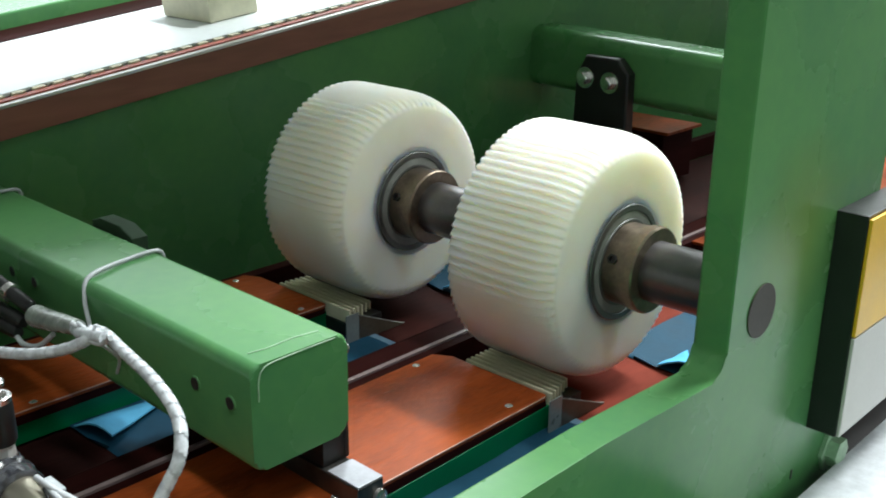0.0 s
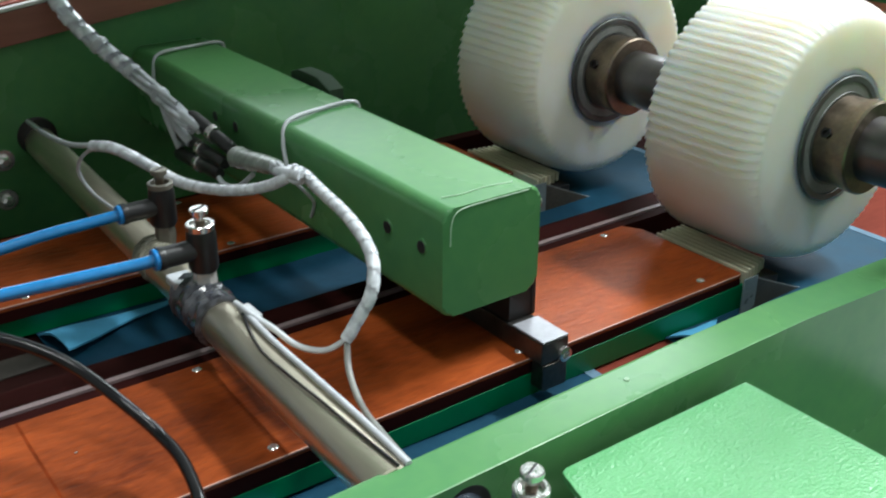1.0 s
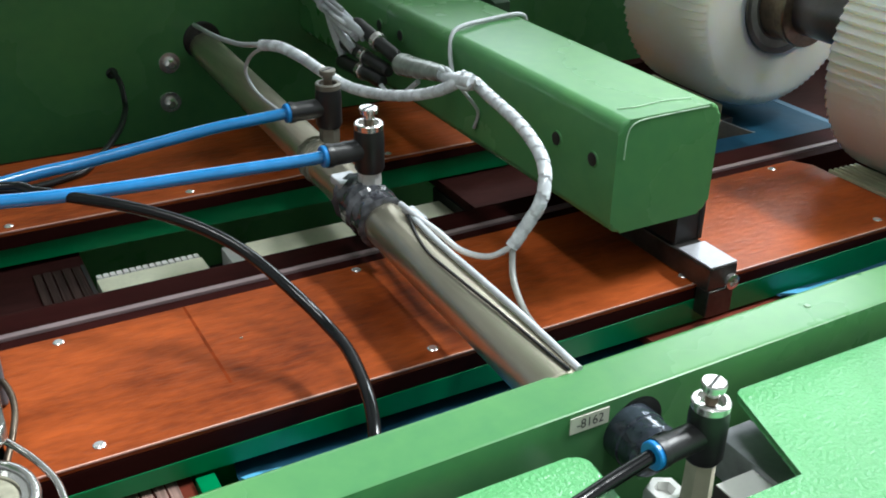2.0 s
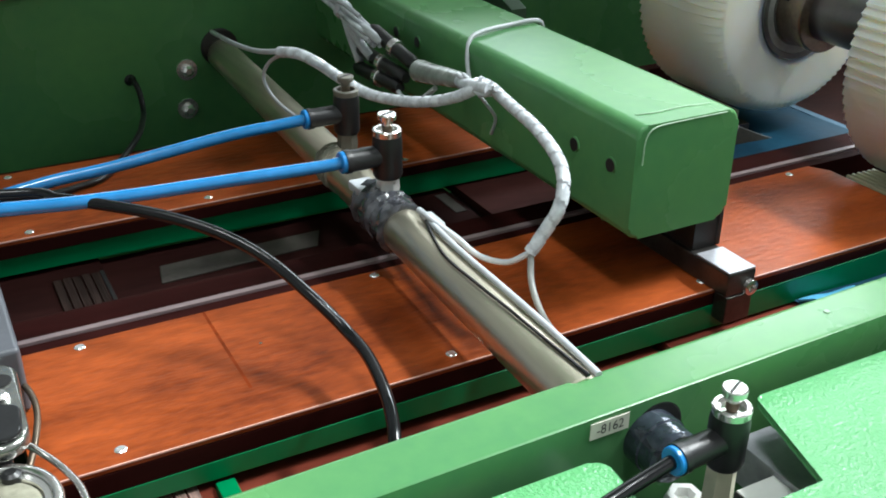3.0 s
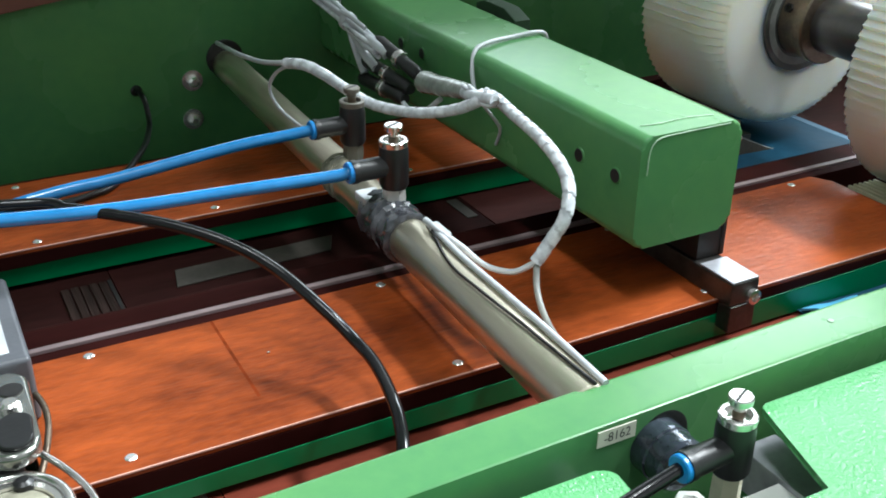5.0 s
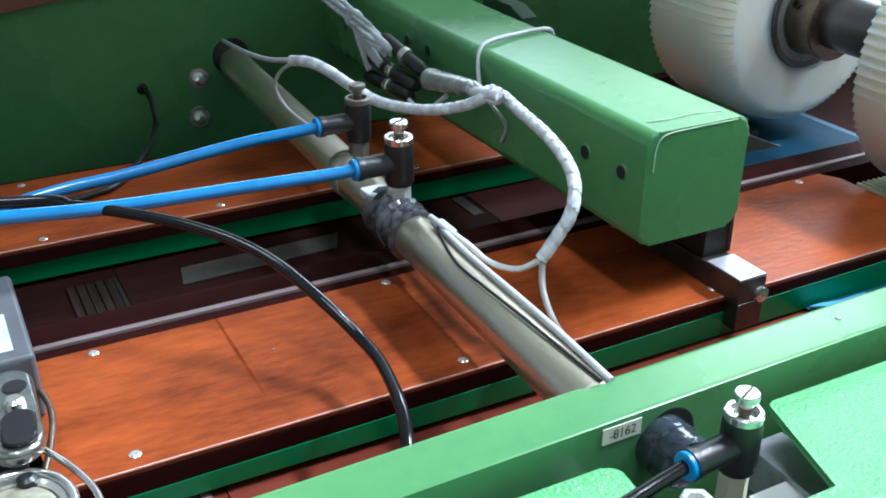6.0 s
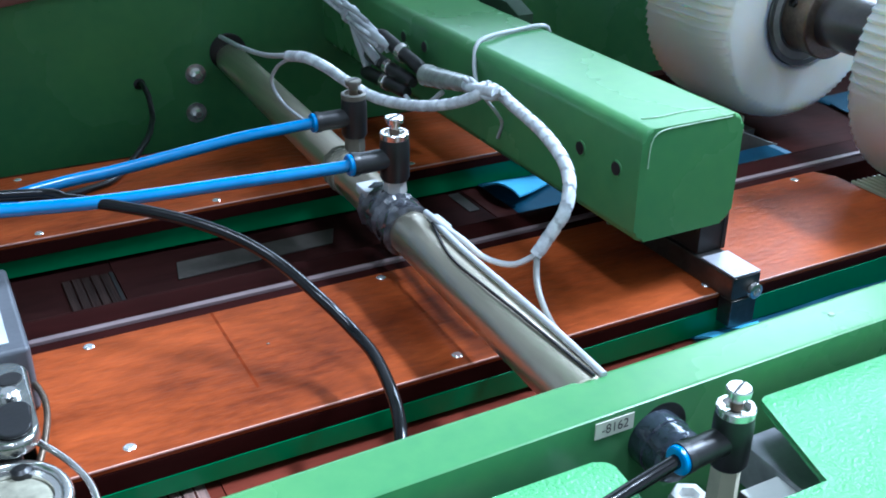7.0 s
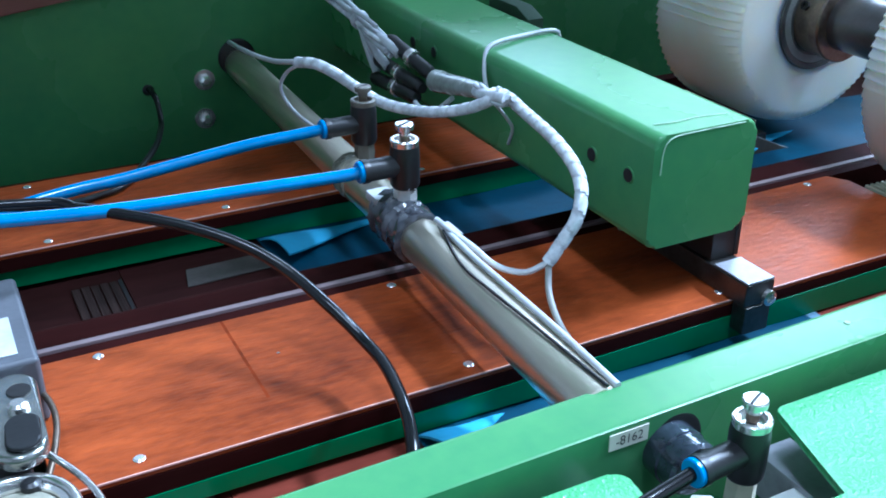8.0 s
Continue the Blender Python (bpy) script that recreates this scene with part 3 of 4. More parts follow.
# ---------------------------------------------------------------- shaft and wheels
AX, AZ = 0.0953, 0.0726
shaft = thing("wheel_shaft", (AX, 0, AZ), "dark steel shaft with clamping collars", "shaft")
part("bar", rod((AX, -0.170, AZ), (AX, 0.190, AZ), 0.0195, 40, 0.001), SHAFT, shaft)
for fy in (-0.0918, 0.0990):
    part("bearing", lathe((AX, fy + 0.010, AZ), (AX, fy - 1, AZ), [(0, 0.0385), (0.0125, 0.0385), (0.013, 0.038), (0.013, 0.0345), (0.0118, 0.034), (0.0118, 0.029), (0.013, 0.0285), (0.013, 0.020)], 48), BEARING, shaft, "ball bearing with steel rings")
    part("seal", lathe((AX, fy - 0.0005, AZ), (AX, fy - 1, AZ), [(0, 0.0342), (0.0016, 0.0342), (0.0020, 0.0335), (0.0020, 0.029)], 48), GREYW, shaft, "grey bearing seal")
    col = part("collar", lathe((AX, fy - 0.0005, AZ), (AX, fy - 1, AZ), [(0, 0.0268), (0.0165, 0.0268), (0.0170, 0.0280), (0.0235, 0.0282), (0.0245, 0.0272), (0.0245, 0.0197)], 48), COLLAR, shaft, "oily brown steel collar")
    part("set_screw", lathe((AX - 0.0240, fy - 0.0095, AZ + 0.0098), (AX - 1.0, fy - 0.0095, AZ + 0.40), [(0, 0.0034), (0.0028, 0.0034), (0.0028, 0.0019), (0.0012, 0.0018)], 6), BLACKM, col, "dark grub screw")


def wheel(y0, y1):
    w = thing("feed_wheel", (AX, (y0 + y1) / 2, AZ), "cream nylon toothed feed wheel on a steel shaft", "feed wheel", "feed wheels")
    n, f, long, r1 = 84 * 4, 0.0115, 0.0260, 0.0820
    cut = (0.0, -0.0034, -0.0023, -0.0011)

    def ring_mesh(prof):
        bm = bmesh.new()
        rings = []
        for y, r, k in prof:
            rings.append([bm.verts.new((AX + (r + cut[j % 4] * k) * math.cos(2 * math.pi * j / n), y, AZ + (r + cut[j % 4] * k) * math.sin(2 * math.pi * j / n))) for j in range(n)])
        for a, b in zip(rings, rings[1:]):
            for j in range(n):
                bm.faces.new((a[j], a[(j + 1) % n], b[(j + 1) % n], b[j]))
        return bm

    prof = [(y0, 0.0420, 0), (y0, 0.056, 0), (y0, r1 - f - 0.003, 0), (y0 + 0.0002, r1 - f, 0.15)]
    for k in range(1, 9):
        a = radians(11.25 * k)
        prof.append((y0 + long - long * math.cos(a), r1 - f + f * math.sin(a), min(1.0, 0.35 + 0.1 * k)))
    for k in range(1, 4):
        prof.append((y0 + long + (y1 - y0 - long - 0.006) * k / 3, r1, 1))
    prof += [(y1 - 0.002, r1 - 0.0008, 1.0), (y1, r1 - 0.003, 0.6)]
    part("toothed_tread", ring_mesh(prof), NYLON, w, "fine-toothed cream tread", 50)
    part("bore_edge", ring_mesh([(y0 + 0.012, 0.0386, 0), (y0, 0.0388, 0), (y0, 0.0420, 0)]), NYLON, w, "smooth cream side face", 50)
    part("side_face", ring_mesh([(y1, r1 - 0.003, 0.6), (y1, 0.0388, 0), (y1 - 0.012, 0.0386, 0)]), NYLON, w, "smooth cream side face", 50)
    return w


wheel_front = wheel(-0.0935, -0.0120)
wheel_back = wheel(0.0973, 0.1788)

# ---------------------------------------------------------------- cross beam
beam = thing("cross_beam", (-0.155, 0.1, 0.012), "green square steel tube beam across both lanes", "beam")
BX0, BX1, BY0, BZ0, BZ1 = -0.1845, -0.1245, -0.0736, 0.030, 0.0868
part("tube", prism(rounded(BX0, BX1, BZ0, BZ1, 0.0065), "y", BY0 - 0.0008, WY, 0.0020, 4), GREEN, beam)
part("weld_line", sweep([(BX0 + 0.009, -0.0610, BZ1 + 0.0001), (-0.165, -0.0628, BZ1 + 0.0002), (-0.15, -0.0618, BZ1 + 0.0001), (BX1 - 0.010, -0.0640, BZ1 + 0.0001)], 0.0004, 6, 0.003), PALE, beam, "pale scratched weld line", 60)
# pale bead for worn paint and the highlight along the beam's end
part("worn_edge_glint", sweep([(BX0 + 0.0042, BY0 - 0.0012, 0.068), (BX0 + 0.0048, BY0 - 0.0013, BZ1 - 0.007), (BX0 + 0.0095, BY0 - 0.0010, BZ1 - 0.0018), (-0.160, BY0 - 0.0008, BZ1 - 0.0010), (BX1 - 0.008, BY0 - 0.0008, BZ1 - 0.0010)], 0.00035, 6, 0.003), PALE, beam, "pale worn edge of the end cap, highlight included", 60)
for hy, hz in ((-0.0284, 0.0628), (-0.0578, 0.0628), (0.170, 0.0700), (0.1408, 0.0706)):
    part("hole", lathe((BX0 + 0.0002, hy, hz), (BX0 - 1, hy, hz), [(0, 0.0034), (0.0010, 0.0033), (0.0011, 0.0030)], 16), BLACKM, beam, "dark threaded hole")
    part("hole_rim", lathe((BX0, hy, hz), (BX0 - 1, hy, hz), [(0, 0.0041), (0.0003, 0.0040), (0.0005, 0.0036)], 20), GREEN, beam)
part("rear_bracket", prism([(0.130, 0.052), (0.180, 0.052), (0.180, 0.088), (0.170, 0.0915), (0.145, 0.0915), (0.130, 0.086)], "x", BX1 + 0.0002, BX1 + 0.012, 0.0012), DARKGREEN, beam, "dark green bracket plate")
part("leg", box(-0.1385, -0.1205, -0.0700, 0.0600, 0.0124, 0.0299, 0.0006), BLACKM, beam, "black steel spacer")
part("side_plate", box(-0.1240, -0.1212, -0.0705, 0.0600, 0.0124, 0.0800, 0.0005), BLACKM, beam, "black steel side plate")
for sy in (-0.066, 0.05):
    part("side_screw", slotted((-0.1214, sy, 0.0735), (1, 0, 0), 0.0035, 0.0035), CHROME, beam)
foot = part("foot_bar", box(-0.1402, -0.1225, -0.0985, 0.0700, 0.0002, 0.0122, 0.0010), FOOT, beam, "grey steel foot bar on the guide plate")
part("foot_cap", box(-0.1398, -0.1228, -0.0982, -0.0745, 0.0123, 0.0133, 0.0004), LEDGE, beam, "grey bent plate on the foot bar")
part("foot_lip", box(-0.1395, -0.1232, -0.0990, -0.0895, -0.0150, 0.0000, 0.0010), FOOT, beam, "grey steel lip")
part("lip_screw", lathe((-0.1265, -0.0988, 0.0035), (-0.1265, -1, 0.0035), [(0, 0.0042), (0.0022, 0.0040), (0.0026, 0.0024), (0.0010, 0.0020)], 12), CHROME, foot)

# ---------------------------------------------------------------- blow tube with two flow valves, third valve at the frame
tube = thing("blow_tube", (-0.2606, 0.05, 0.0265), "champagne-coloured steel tube across both lanes", "tube")
part("pipe", rod((-0.2735, -0.1655, 0.0262), (-0.2592, WY + 0.01, 0.0285), 0.0110, 40, 0.0006), TUBEMET, tube)
part("pipe_end", lathe((-0.2580, FY0 + 0.006, 0.0195), (-0.2580, FY0 - 1, 0.0195), [(0, 0.0112), (0.010, 0.0112), (0.0105, 0.0106), (0.017, 0.0106), (0.0185, 0.0095)], 32), PIPEEND, tube, "dark taped pipe end in the frame")
part("seal_ring", lathe((-0.2550, FY0 + 0.004, 0.0205), (-0.2550, FY0 - 1, 0.0205), [(0, 0.0120), (0.0010, 0.0120), (0.0014, 0.0110)], 32), BLACK, tube, "black hole edge")
for cy0, cy1, rr in ((-0.010, 0.026, 0.0135), (0.066, 0.084, 0.0118)):
    prof = [(0.0, rr - 0.002)]
    for k in range(15):
        prof.append(((cy1 - cy0) * (k + 0.5) / 15, rr + 0.0005 * math.sin(k * 2.3) - 0.0007 * (k % 2)))
    prof.append((cy1 - cy0, rr - 0.002))
    bm = lathe((-0.2595 - 0.0301 * (WY - cy0), cy0, 0.0272), (-0.2295 - 0.0301 * (WY - cy0), cy0 + 1, 0.0272), prof, 30)
    rnd = random.Random(5 + int(cy1 * 1000))
    for v in bm.verts:
        v.co += Vector((rnd.uniform(-1, 1), rnd.uniform(-1, 1), rnd.uniform(-1, 1))) * 0.0006
    part("tape_wrap", bm, TAPE if cy0 < 0 else OLDTAPE, tube, "crumpled dark tape round the tube" if cy0 < 0 else "dull cream tape round the tube")
part("white_tab", box(-0.2790, -0.2670, -0.004 + 0.024, 0.034, 0.0335, 0.0385, 0.0012), WHITE, tube, "white tie tab")
part("white_tab", box(-0.2650, -0.2585, -0.0335, -0.0185, 0.0368, 0.0388, 0.0008), WHITE, tube, "white tie tab")


def valve(x, y, top, stub, label, ring_mat, knob_mat=CHROME, arm=0.023, armz=0.021, turn=0.0, size=1.0, thread_mat=None):
    """A flow valve: knob on a black barrel with a side port; top: the knob's height, stub: where the thread ends."""
    v = thing("flow_valve", (x, y, stub), label, "valve", "flow valves")
    s = size
    kn = part("knob", lathe((x, y, top - 0.0062 * s), (x, y, 9), [(0, 0.0030 * s), (0.0028 * s, 0.0032 * s), (0.0030 * s, 0.0050 * s), (0.0056 * s, 0.0052 * s), (0.0062 * s, 0.0047 * s)], 28), knob_mat, v, "slotted metal knob")
    bs = box(-0.0042 * s, 0.0042 * s, -0.0005 * s, 0.0005 * s, 0.0, 0.0004, 0)
    bmesh.ops.rotate(bs, verts=bs.verts, matrix=Matrix.Rotation(radians(25), 3, "Z"))
    bmesh.ops.translate(bs, verts=bs.verts, vec=(x, y, top - 0.0001))
    part("slot", bs, BLACK, kn, smooth=0)
    z1 = top - 0.0085 * s
    part("lock_ring", lathe((x, y, z1 - 0.0035 * s), (x, y, 9), [(0, 0.0078 * s), (0.0030 * s, 0.0080 * s), (0.0035 * s, 0.0074 * s), (0.0035 * s, 0.0058 * s), (0.0010 * s, 0.0054 * s), (0.0010 * s, 0.0030 * s)], 28), knob_mat, v, "notched lock ring")
    part("stem", rod((x, y, z1 - 0.002 * s), (x, y, top - 0.006 * s), 0.0027 * s, 16), COLLAR, v, "brass stem")
    zb = top - armz * s - 0.013 * s
    part("barrel", lathe((x, y, zb), (x, y, 9), [(0, 0.0072 * s), (0.002 * s, 0.0082 * s), (0.012 * s, 0.0082 * s), (z1 - 0.0037 * s - zb - 0.004 * s, 0.0082 * s), (z1 - 0.0037 * s - zb, 0.0078 * s)], 28), BLACK, v, "black plastic barrel")
    za = top - armz * s
    d = Vector((-math.cos(radians(turn)), -math.sin(radians(turn)), 0))
    p = Vector((x, y, za))
    part("port", lathe(p + d * 0.005 * s, p + d, [(0, 0.0060 * s), (arm * s - 0.009 * s, 0.0060 * s), (arm * s - 0.008 * s, 0.0066 * s), (arm * s - 0.005 * s, 0.0066 * s)], 24), BLACK, v, "black push-in port")
    part("release_ring", lathe(p + d * (arm - 0.0005) * s, p + d, [(0, 0.0060 * s), (0.0024 * s, 0.0060 * s), (0.0030 * s, 0.0054 * s), (0.0030 * s, 0.0032 * s)], 24), ring_mat, v, "push-in release ring")
    part("thread", lathe((x, y, stub), (x, y, 9), [(0, 0.0058 * s), (max(0.001, zb - stub) * 0.5, 0.0066 * s), (max(0.001, zb - stub), 0.0062 * s)], 6), thread_mat or (ZINC if knob_mat is CHROME else DULL), v, "hexagon stub")
    return p + d * (arm + 0.002) * s


part("elbow", lathe((-0.2530, -0.2020, -0.010), (-0.2530, -0.2020, 1), [(0, 0.0075), (0.012, 0.0075), (0.0135, 0.0066), (0.0135, 0.0040), (0.010, 0.0036)], 6), ZINC, tube, "bright hexagon fitting")
h1 = valve(-0.2660, 0.0134, 0.0785, 0.0345, "black flow valve with a bright slotted knob on the tube", BLUERING, size=0.9, arm=0.0255, armz=0.0233)
h2 = valve(-0.2605, 0.0762, 0.0785, 0.0345, "black flow valve with a dull knob on the tube", BLUERING, knob_mat=DULL, size=0.86, arm=0.0265, armz=0.0240)
h3 = valve(-0.2485, -0.2125, 0.0545, -0.010, "black flow valve with a bright slotted knob at the frame", BLUERING, arm=0.0275, armz=0.0240, turn=4, size=0.84, thread_mat=CREAM)

for pts, mat, r, label, cat in (
        ([h1, (-0.300, 0.0138, 0.0572), (-0.348, 0.014, 0.059), (-0.398, 0.014, 0.061), (-0.443, 0.014, 0.065), (-0.60, 0.010, 0.085)], HOSE, 0.0031, "glossy blue air hose from the near valve", "hose"),
        ([h2, (-0.300, 0.0762, 0.0572), (-0.328, 0.076, 0.056), (-0.386, 0.076, 0.050), (-0.439, 0.076, 0.045), (-0.60, 0.07, 0.02), (-0.70, 0.07, -0.0)], HOSE, 0.0031, "glossy blue air hose from the far valve", "hose"),
        ([h3, (-0.292, -0.2165, 0.0325), (-0.32, -0.222, 0.0322), (-0.40, -0.24, 0.040), (-0.50, -0.26, 0.06)], CABLE, 0.0025, "black air hose at the frame valve", "hose"),
        ([(-0.344, -0.160, -0.0155), (-0.341, -0.150, 0.012), (-0.333, -0.128, 0.020), (-0.327, -0.097, 0.0215), (-0.328, -0.076, 0.0235), (-0.335, -0.061, 0.032), (-0.346, -0.037, 0.042), (-0.360, -0.021, 0.050), (-0.379, -0.005, 0.056), (-0.400, 0.009, 0.060), (-0.420, 0.020, 0.063), (-0.442, 0.030, 0.065), (-0.6, 0.06, 0.07)], CABLE, 0.0026, "glossy black cable bowed over the guide plate", "cable"),
        ([(-0.3269, WY + 0.004, 0.018), (-0.3262, 0.303, 0.0190), (-0.3248, 0.295, 0.0140), (-0.3256, 0.285, 0.0032), (-0.3300, 0.270, 0.0010), (-0.340, 0.240, 0.0022), (-0.358, 0.205, 0.0025), (-0.3739, 0.181, 0.0024), (-0.3905, 0.173, 0.0024), (-0.4132, 0.1681, 0.0024), (-0.55, 0.15, 0.0024)], BLACK, 0.0020, "thin black cable from the rear panel", "cable")):
    part_name = "air_hose" if cat == "hose" else "black_cable"
    tagged(part(part_name, sweep(pts, r, 14, 0.004), mat, smooth=60), label, cat, kind="")

# ---------------------------------------------------------------- white cable harness
har = thing("cable_harness", (-0.207, 0.02, 0.079), "white spiral-wrapped cable harness tied to the beam", "cable harness")
wrap = dict(seg=16, step=0.0010, pitch=0.0080, gap=0.2)
loop_pts = [(-0.207, 0.030, 0.080), (-0.205, 0.020, 0.081), (-0.208, -0.002, 0.080), (-0.212, -0.034, 0.078), (-0.216, -0.057, 0.074), (-0.220, -0.070, 0.068), (-0.226, -0.077, 0.058), (-0.232, -0.075, 0.046), (-0.238, -0.074, 0.037)]
loop = part("right_loop", sweep(loop_pts, 0.0032, **wrap), WRAP, har, "white spiral wrap", 60)
part("core", sweep(loop_pts, 0.0029, 12, 0.003), CORE, loop, "grey cable core", 60)
loop_pts = [(-0.2075, 0.020, 0.083), (-0.215, 0.033, 0.0735), (-0.222, 0.051, 0.066), (-0.230, 0.072, 0.061), (-0.240, 0.095, 0.060), (-0.252, 0.107, 0.068), (-0.262, 0.110, 0.076), (-0.270, 0.120, 0.080), (-0.276, 0.135, 0.078)]
loop = part("left_loop", sweep(loop_pts, 0.0032, **wrap), WRAP, har, "white spiral wrap", 60)
part("core", sweep(loop_pts, 0.0029, 12, 0.003), CORE, loop, "grey cable core", 60)
part("left_tail", sweep([(-0.275, 0.133, 0.0785), (-0.279, 0.165, 0.071), (-0.277, 0.215, 0.062), (-0.272, 0.262, 0.054), (-0.267, 0.304, 0.047)], 0.0016, 8, 0.004), WHITE, har, "thin white cable", 60)
part("drop_wire", sweep([(-0.273, 0.130, 0.079), (-0.277, 0.150, 0.068), (-0.278, 0.160, 0.055), (-0.274, 0.150, 0.0435), (-0.268, 0.120, 0.0385)], 0.0011, 8, 0.003), WHITE, har, "thin white wire", 60)
part("thin_cable", sweep([(-0.238, -0.074, 0.037), (-0.245, -0.066, 0.030), (-0.252, -0.053, 0.029), (-0.258, -0.043, 0.035), (-0.264, -0.033, 0.0400), (-0.266, -0.020, 0.0415)], 0.0015, 8, 0.003), WHITE, har, "thin white cable", 60)
part("thin_cable", sweep([(-0.237, -0.073, 0.038), (-0.2425, -0.083, 0.027), (-0.2480, -0.102, 0.021), (-0.2530, -0.126, 0.022), (-0.2600, -0.150, 0.0285), (-0.2625, -0.1655, 0.031)], 0.0015, 8, 0.003), GREYW, har, "thin grey cable", 60)
part("thin_cable", sweep([(-0.2665, -0.028, 0.0392), (-0.274, -0.060, 0.0382), (-0.2745, -0.088, 0.0385), (-0.2735, -0.113, 0.0385), (-0.2725, -0.140, 0.0382), (-0.2715, -0.1655, 0.0378)], 0.0007, 6, 0.004), BLACK, har, "thin dark wire along the tube", 60)
# white strand laid along the tube where its highlight runs
part("thin_cable", sweep([(-0.2645, -0.024, 0.0390), (-0.2665, -0.060, 0.0388), (-0.2665, -0.095, 0.0385), (-0.2665, -0.130, 0.0378), (-0.2670, -0.1655, 0.0365)], 0.0015, 8, 0.004), WHITE, har, "thin white strand in place of the tube's highlight", 60)
part("sleeve", sweep([(-0.204, 0.100, 0.0665), (-0.205, 0.080, 0.0700), (-0.205, 0.066, 0.0728), (-0.206, 0.046, 0.0765)], 0.006, 16, 0.004, ends=(0.0066, 0.0044)), SLEEVE, har, "cloudy grey sleeve", 60)
rnd = random.Random(11)
knot = part("tie_knot", sweep([(-0.2070, 0.046, 0.0765), (-0.2090, 0.036, 0.0775), (-0.2095, 0.026, 0.0800), (-0.2080, 0.014, 0.0815)], 0.0038, 14, 0.002), WRAP, har, "crumpled white film round the joint", 60)
for k in range(4):
    pts = [(-0.2085 + rnd.uniform(-0.003, 0.003), 0.040 - 0.008 * i + rnd.uniform(-0.003, 0.003), 0.0790 + 0.001 * i + rnd.uniform(-0.0032, 0.0032)) for i in range(5)]
    part("strand", sweep(pts, 0.0014, 8, 0.002), (WRAP, WHITE)[k % 2], knot, smooth=60)
main_line = [(-0.205, 0.158, 0.0700), (-0.207, 0.175, 0.0735), (-0.207, 0.201, 0.0785), (-0.210, 0.235, 0.0867), (-0.221, 0.265, 0.1004), (-0.2326, 0.280, 0.1164), (-0.2387, 0.290, 0.130), (-0.2440, 0.296, 0.150)]
bundle = part("main_cable", sweep(main_line, 0.0034, seg=12, step=0.003), CORE, har, "grey bundle of wires", 60)
for k in range(6):
    off = []
    for i, q in enumerate(main_line):
        a = 2 * math.pi * k / 6 + 0.55 * i
        off.append(Vector(q) + Vector((math.cos(a), 0.45 * math.sin(a), math.sin(a))) * (0.0036 + 0.0007 * ((i + k) % 2)))
    part("wire", sweep(off, 0.0016, 8, 0.003), (WHITE, CORE, WRAP)[k % 3], bundle, "thin pale wire", 60)
part("spiral_wrap", sweep(main_line[3:], 0.0060, seg=16, step=0.0010, pitch=0.012, gap=0.42), WRAP, bundle, "loose clear spiral wrap", 60)
for at, r0 in ((2, 0.0062), (4, 0.0066)):
    a, b = Vector(main_line[at]), Vector(main_line[at + 1])
    part("tie", lathe(a, b, [(0, r0 - 0.001), (0.0008, r0), (0.0040, r0), (0.0048, r0 - 0.001)], 20), WHITE, bundle, "white tie band", 60)
part("tie_tail", sweep([(-0.211, 0.206, 0.0855), (-0.212, 0.188, 0.0860), (-0.210, 0.170, 0.0825)], 0.0015, 6, 0.003), WHITE, bundle, "flat white tie end", 60)
for pts in ([(-0.206, 0.200, 0.073), (-0.207, 0.191, 0.064), (-0.206, 0.181, 0.050)], [(-0.206, 0.195, 0.073), (-0.207, 0.178, 0.064), (-0.206, 0.163, 0.058)], [(-0.206, 0.185, 0.074), (-0.207, 0.165, 0.074), (-0.204, 0.150, 0.070)]):
    part("branch", sweep(pts, 0.0032, 10, 0.003, ends=(0.0036, 0.0028)), WHITE, har, "white branch of the bundle", 60)
for p, q in (((-0.202, 0.169, 0.074), (-0.199, 0.116, 0.065)), ((-0.203, 0.190, 0.057), (-0.203, 0.120, 0.056)), ((-0.205, 0.187, 0.045), (-0.206, 0.122, 0.050))):
    p, q = Vector(p), Vector(q)
    n = (q - p).length
    c = part("connector", lathe(p, q, [(0, 0.0034), (0.004, 0.0045), (n * 0.5, 0.0045), (n * 0.5 + 0.001, 0.0040), (n - 0.004, 0.0044), (n, 0.0030)], 18), BLACK, har, "black round connector")
    part("ring", lathe(p + (q - p) * 0.50, q, [(0, 0.0048), (0.0006, 0.0056), (0.0052, 0.0056), (0.0058, 0.0046)], 18), CHROME, c, "bright knurled ring")
part("stub_cable", sweep([(-0.206, 0.128, 0.048), (-0.209, 0.110, 0.0475), (-0.209, 0.090, 0.053), (-0.207, 0.075, 0.064)], 0.0016, 8, 0.003), WHITE, har, "thin white cable", 60)
# two ties round the beam
for sy, lean in ((0.0790, 0.014), (0.2700, 0.012)):
    st = thing("beam_tie", (-0.155, sy, BZ1), "thin white tie looped over the green beam", "cable tie", "beam ties")
    part("strand", sweep([(BX1 + 0.002, sy + lean + 0.004, BZ1 - 0.012), (BX1 - 0.001, sy + lean + 0.003, BZ1 + 0.0005), (-0.150, sy + lean, BZ1 + 0.0016), (BX0 + 0.006, sy + 0.004, BZ1 + 0.0014), (BX0 - 0.0012, sy - 0.002, BZ1 - 0.008), (BX0 - 0.006, sy - 0.014, BZ1 - 0.018), (-0.203, sy - 0.040, 0.078 if sy < 0.2 else 0.082)], 0.0013, 8, 0.003), WHITE, st, smooth=60)
    part("strand", sweep([(-0.203, sy - 0.045, 0.072), (-0.192, sy - 0.040, 0.060), (BX0 - 0.0015, sy - 0.035, 0.052), (BX0 - 0.001, sy - 0.030, 0.042)], 0.0010, 8, 0.003), WHITE, st, smooth=60)

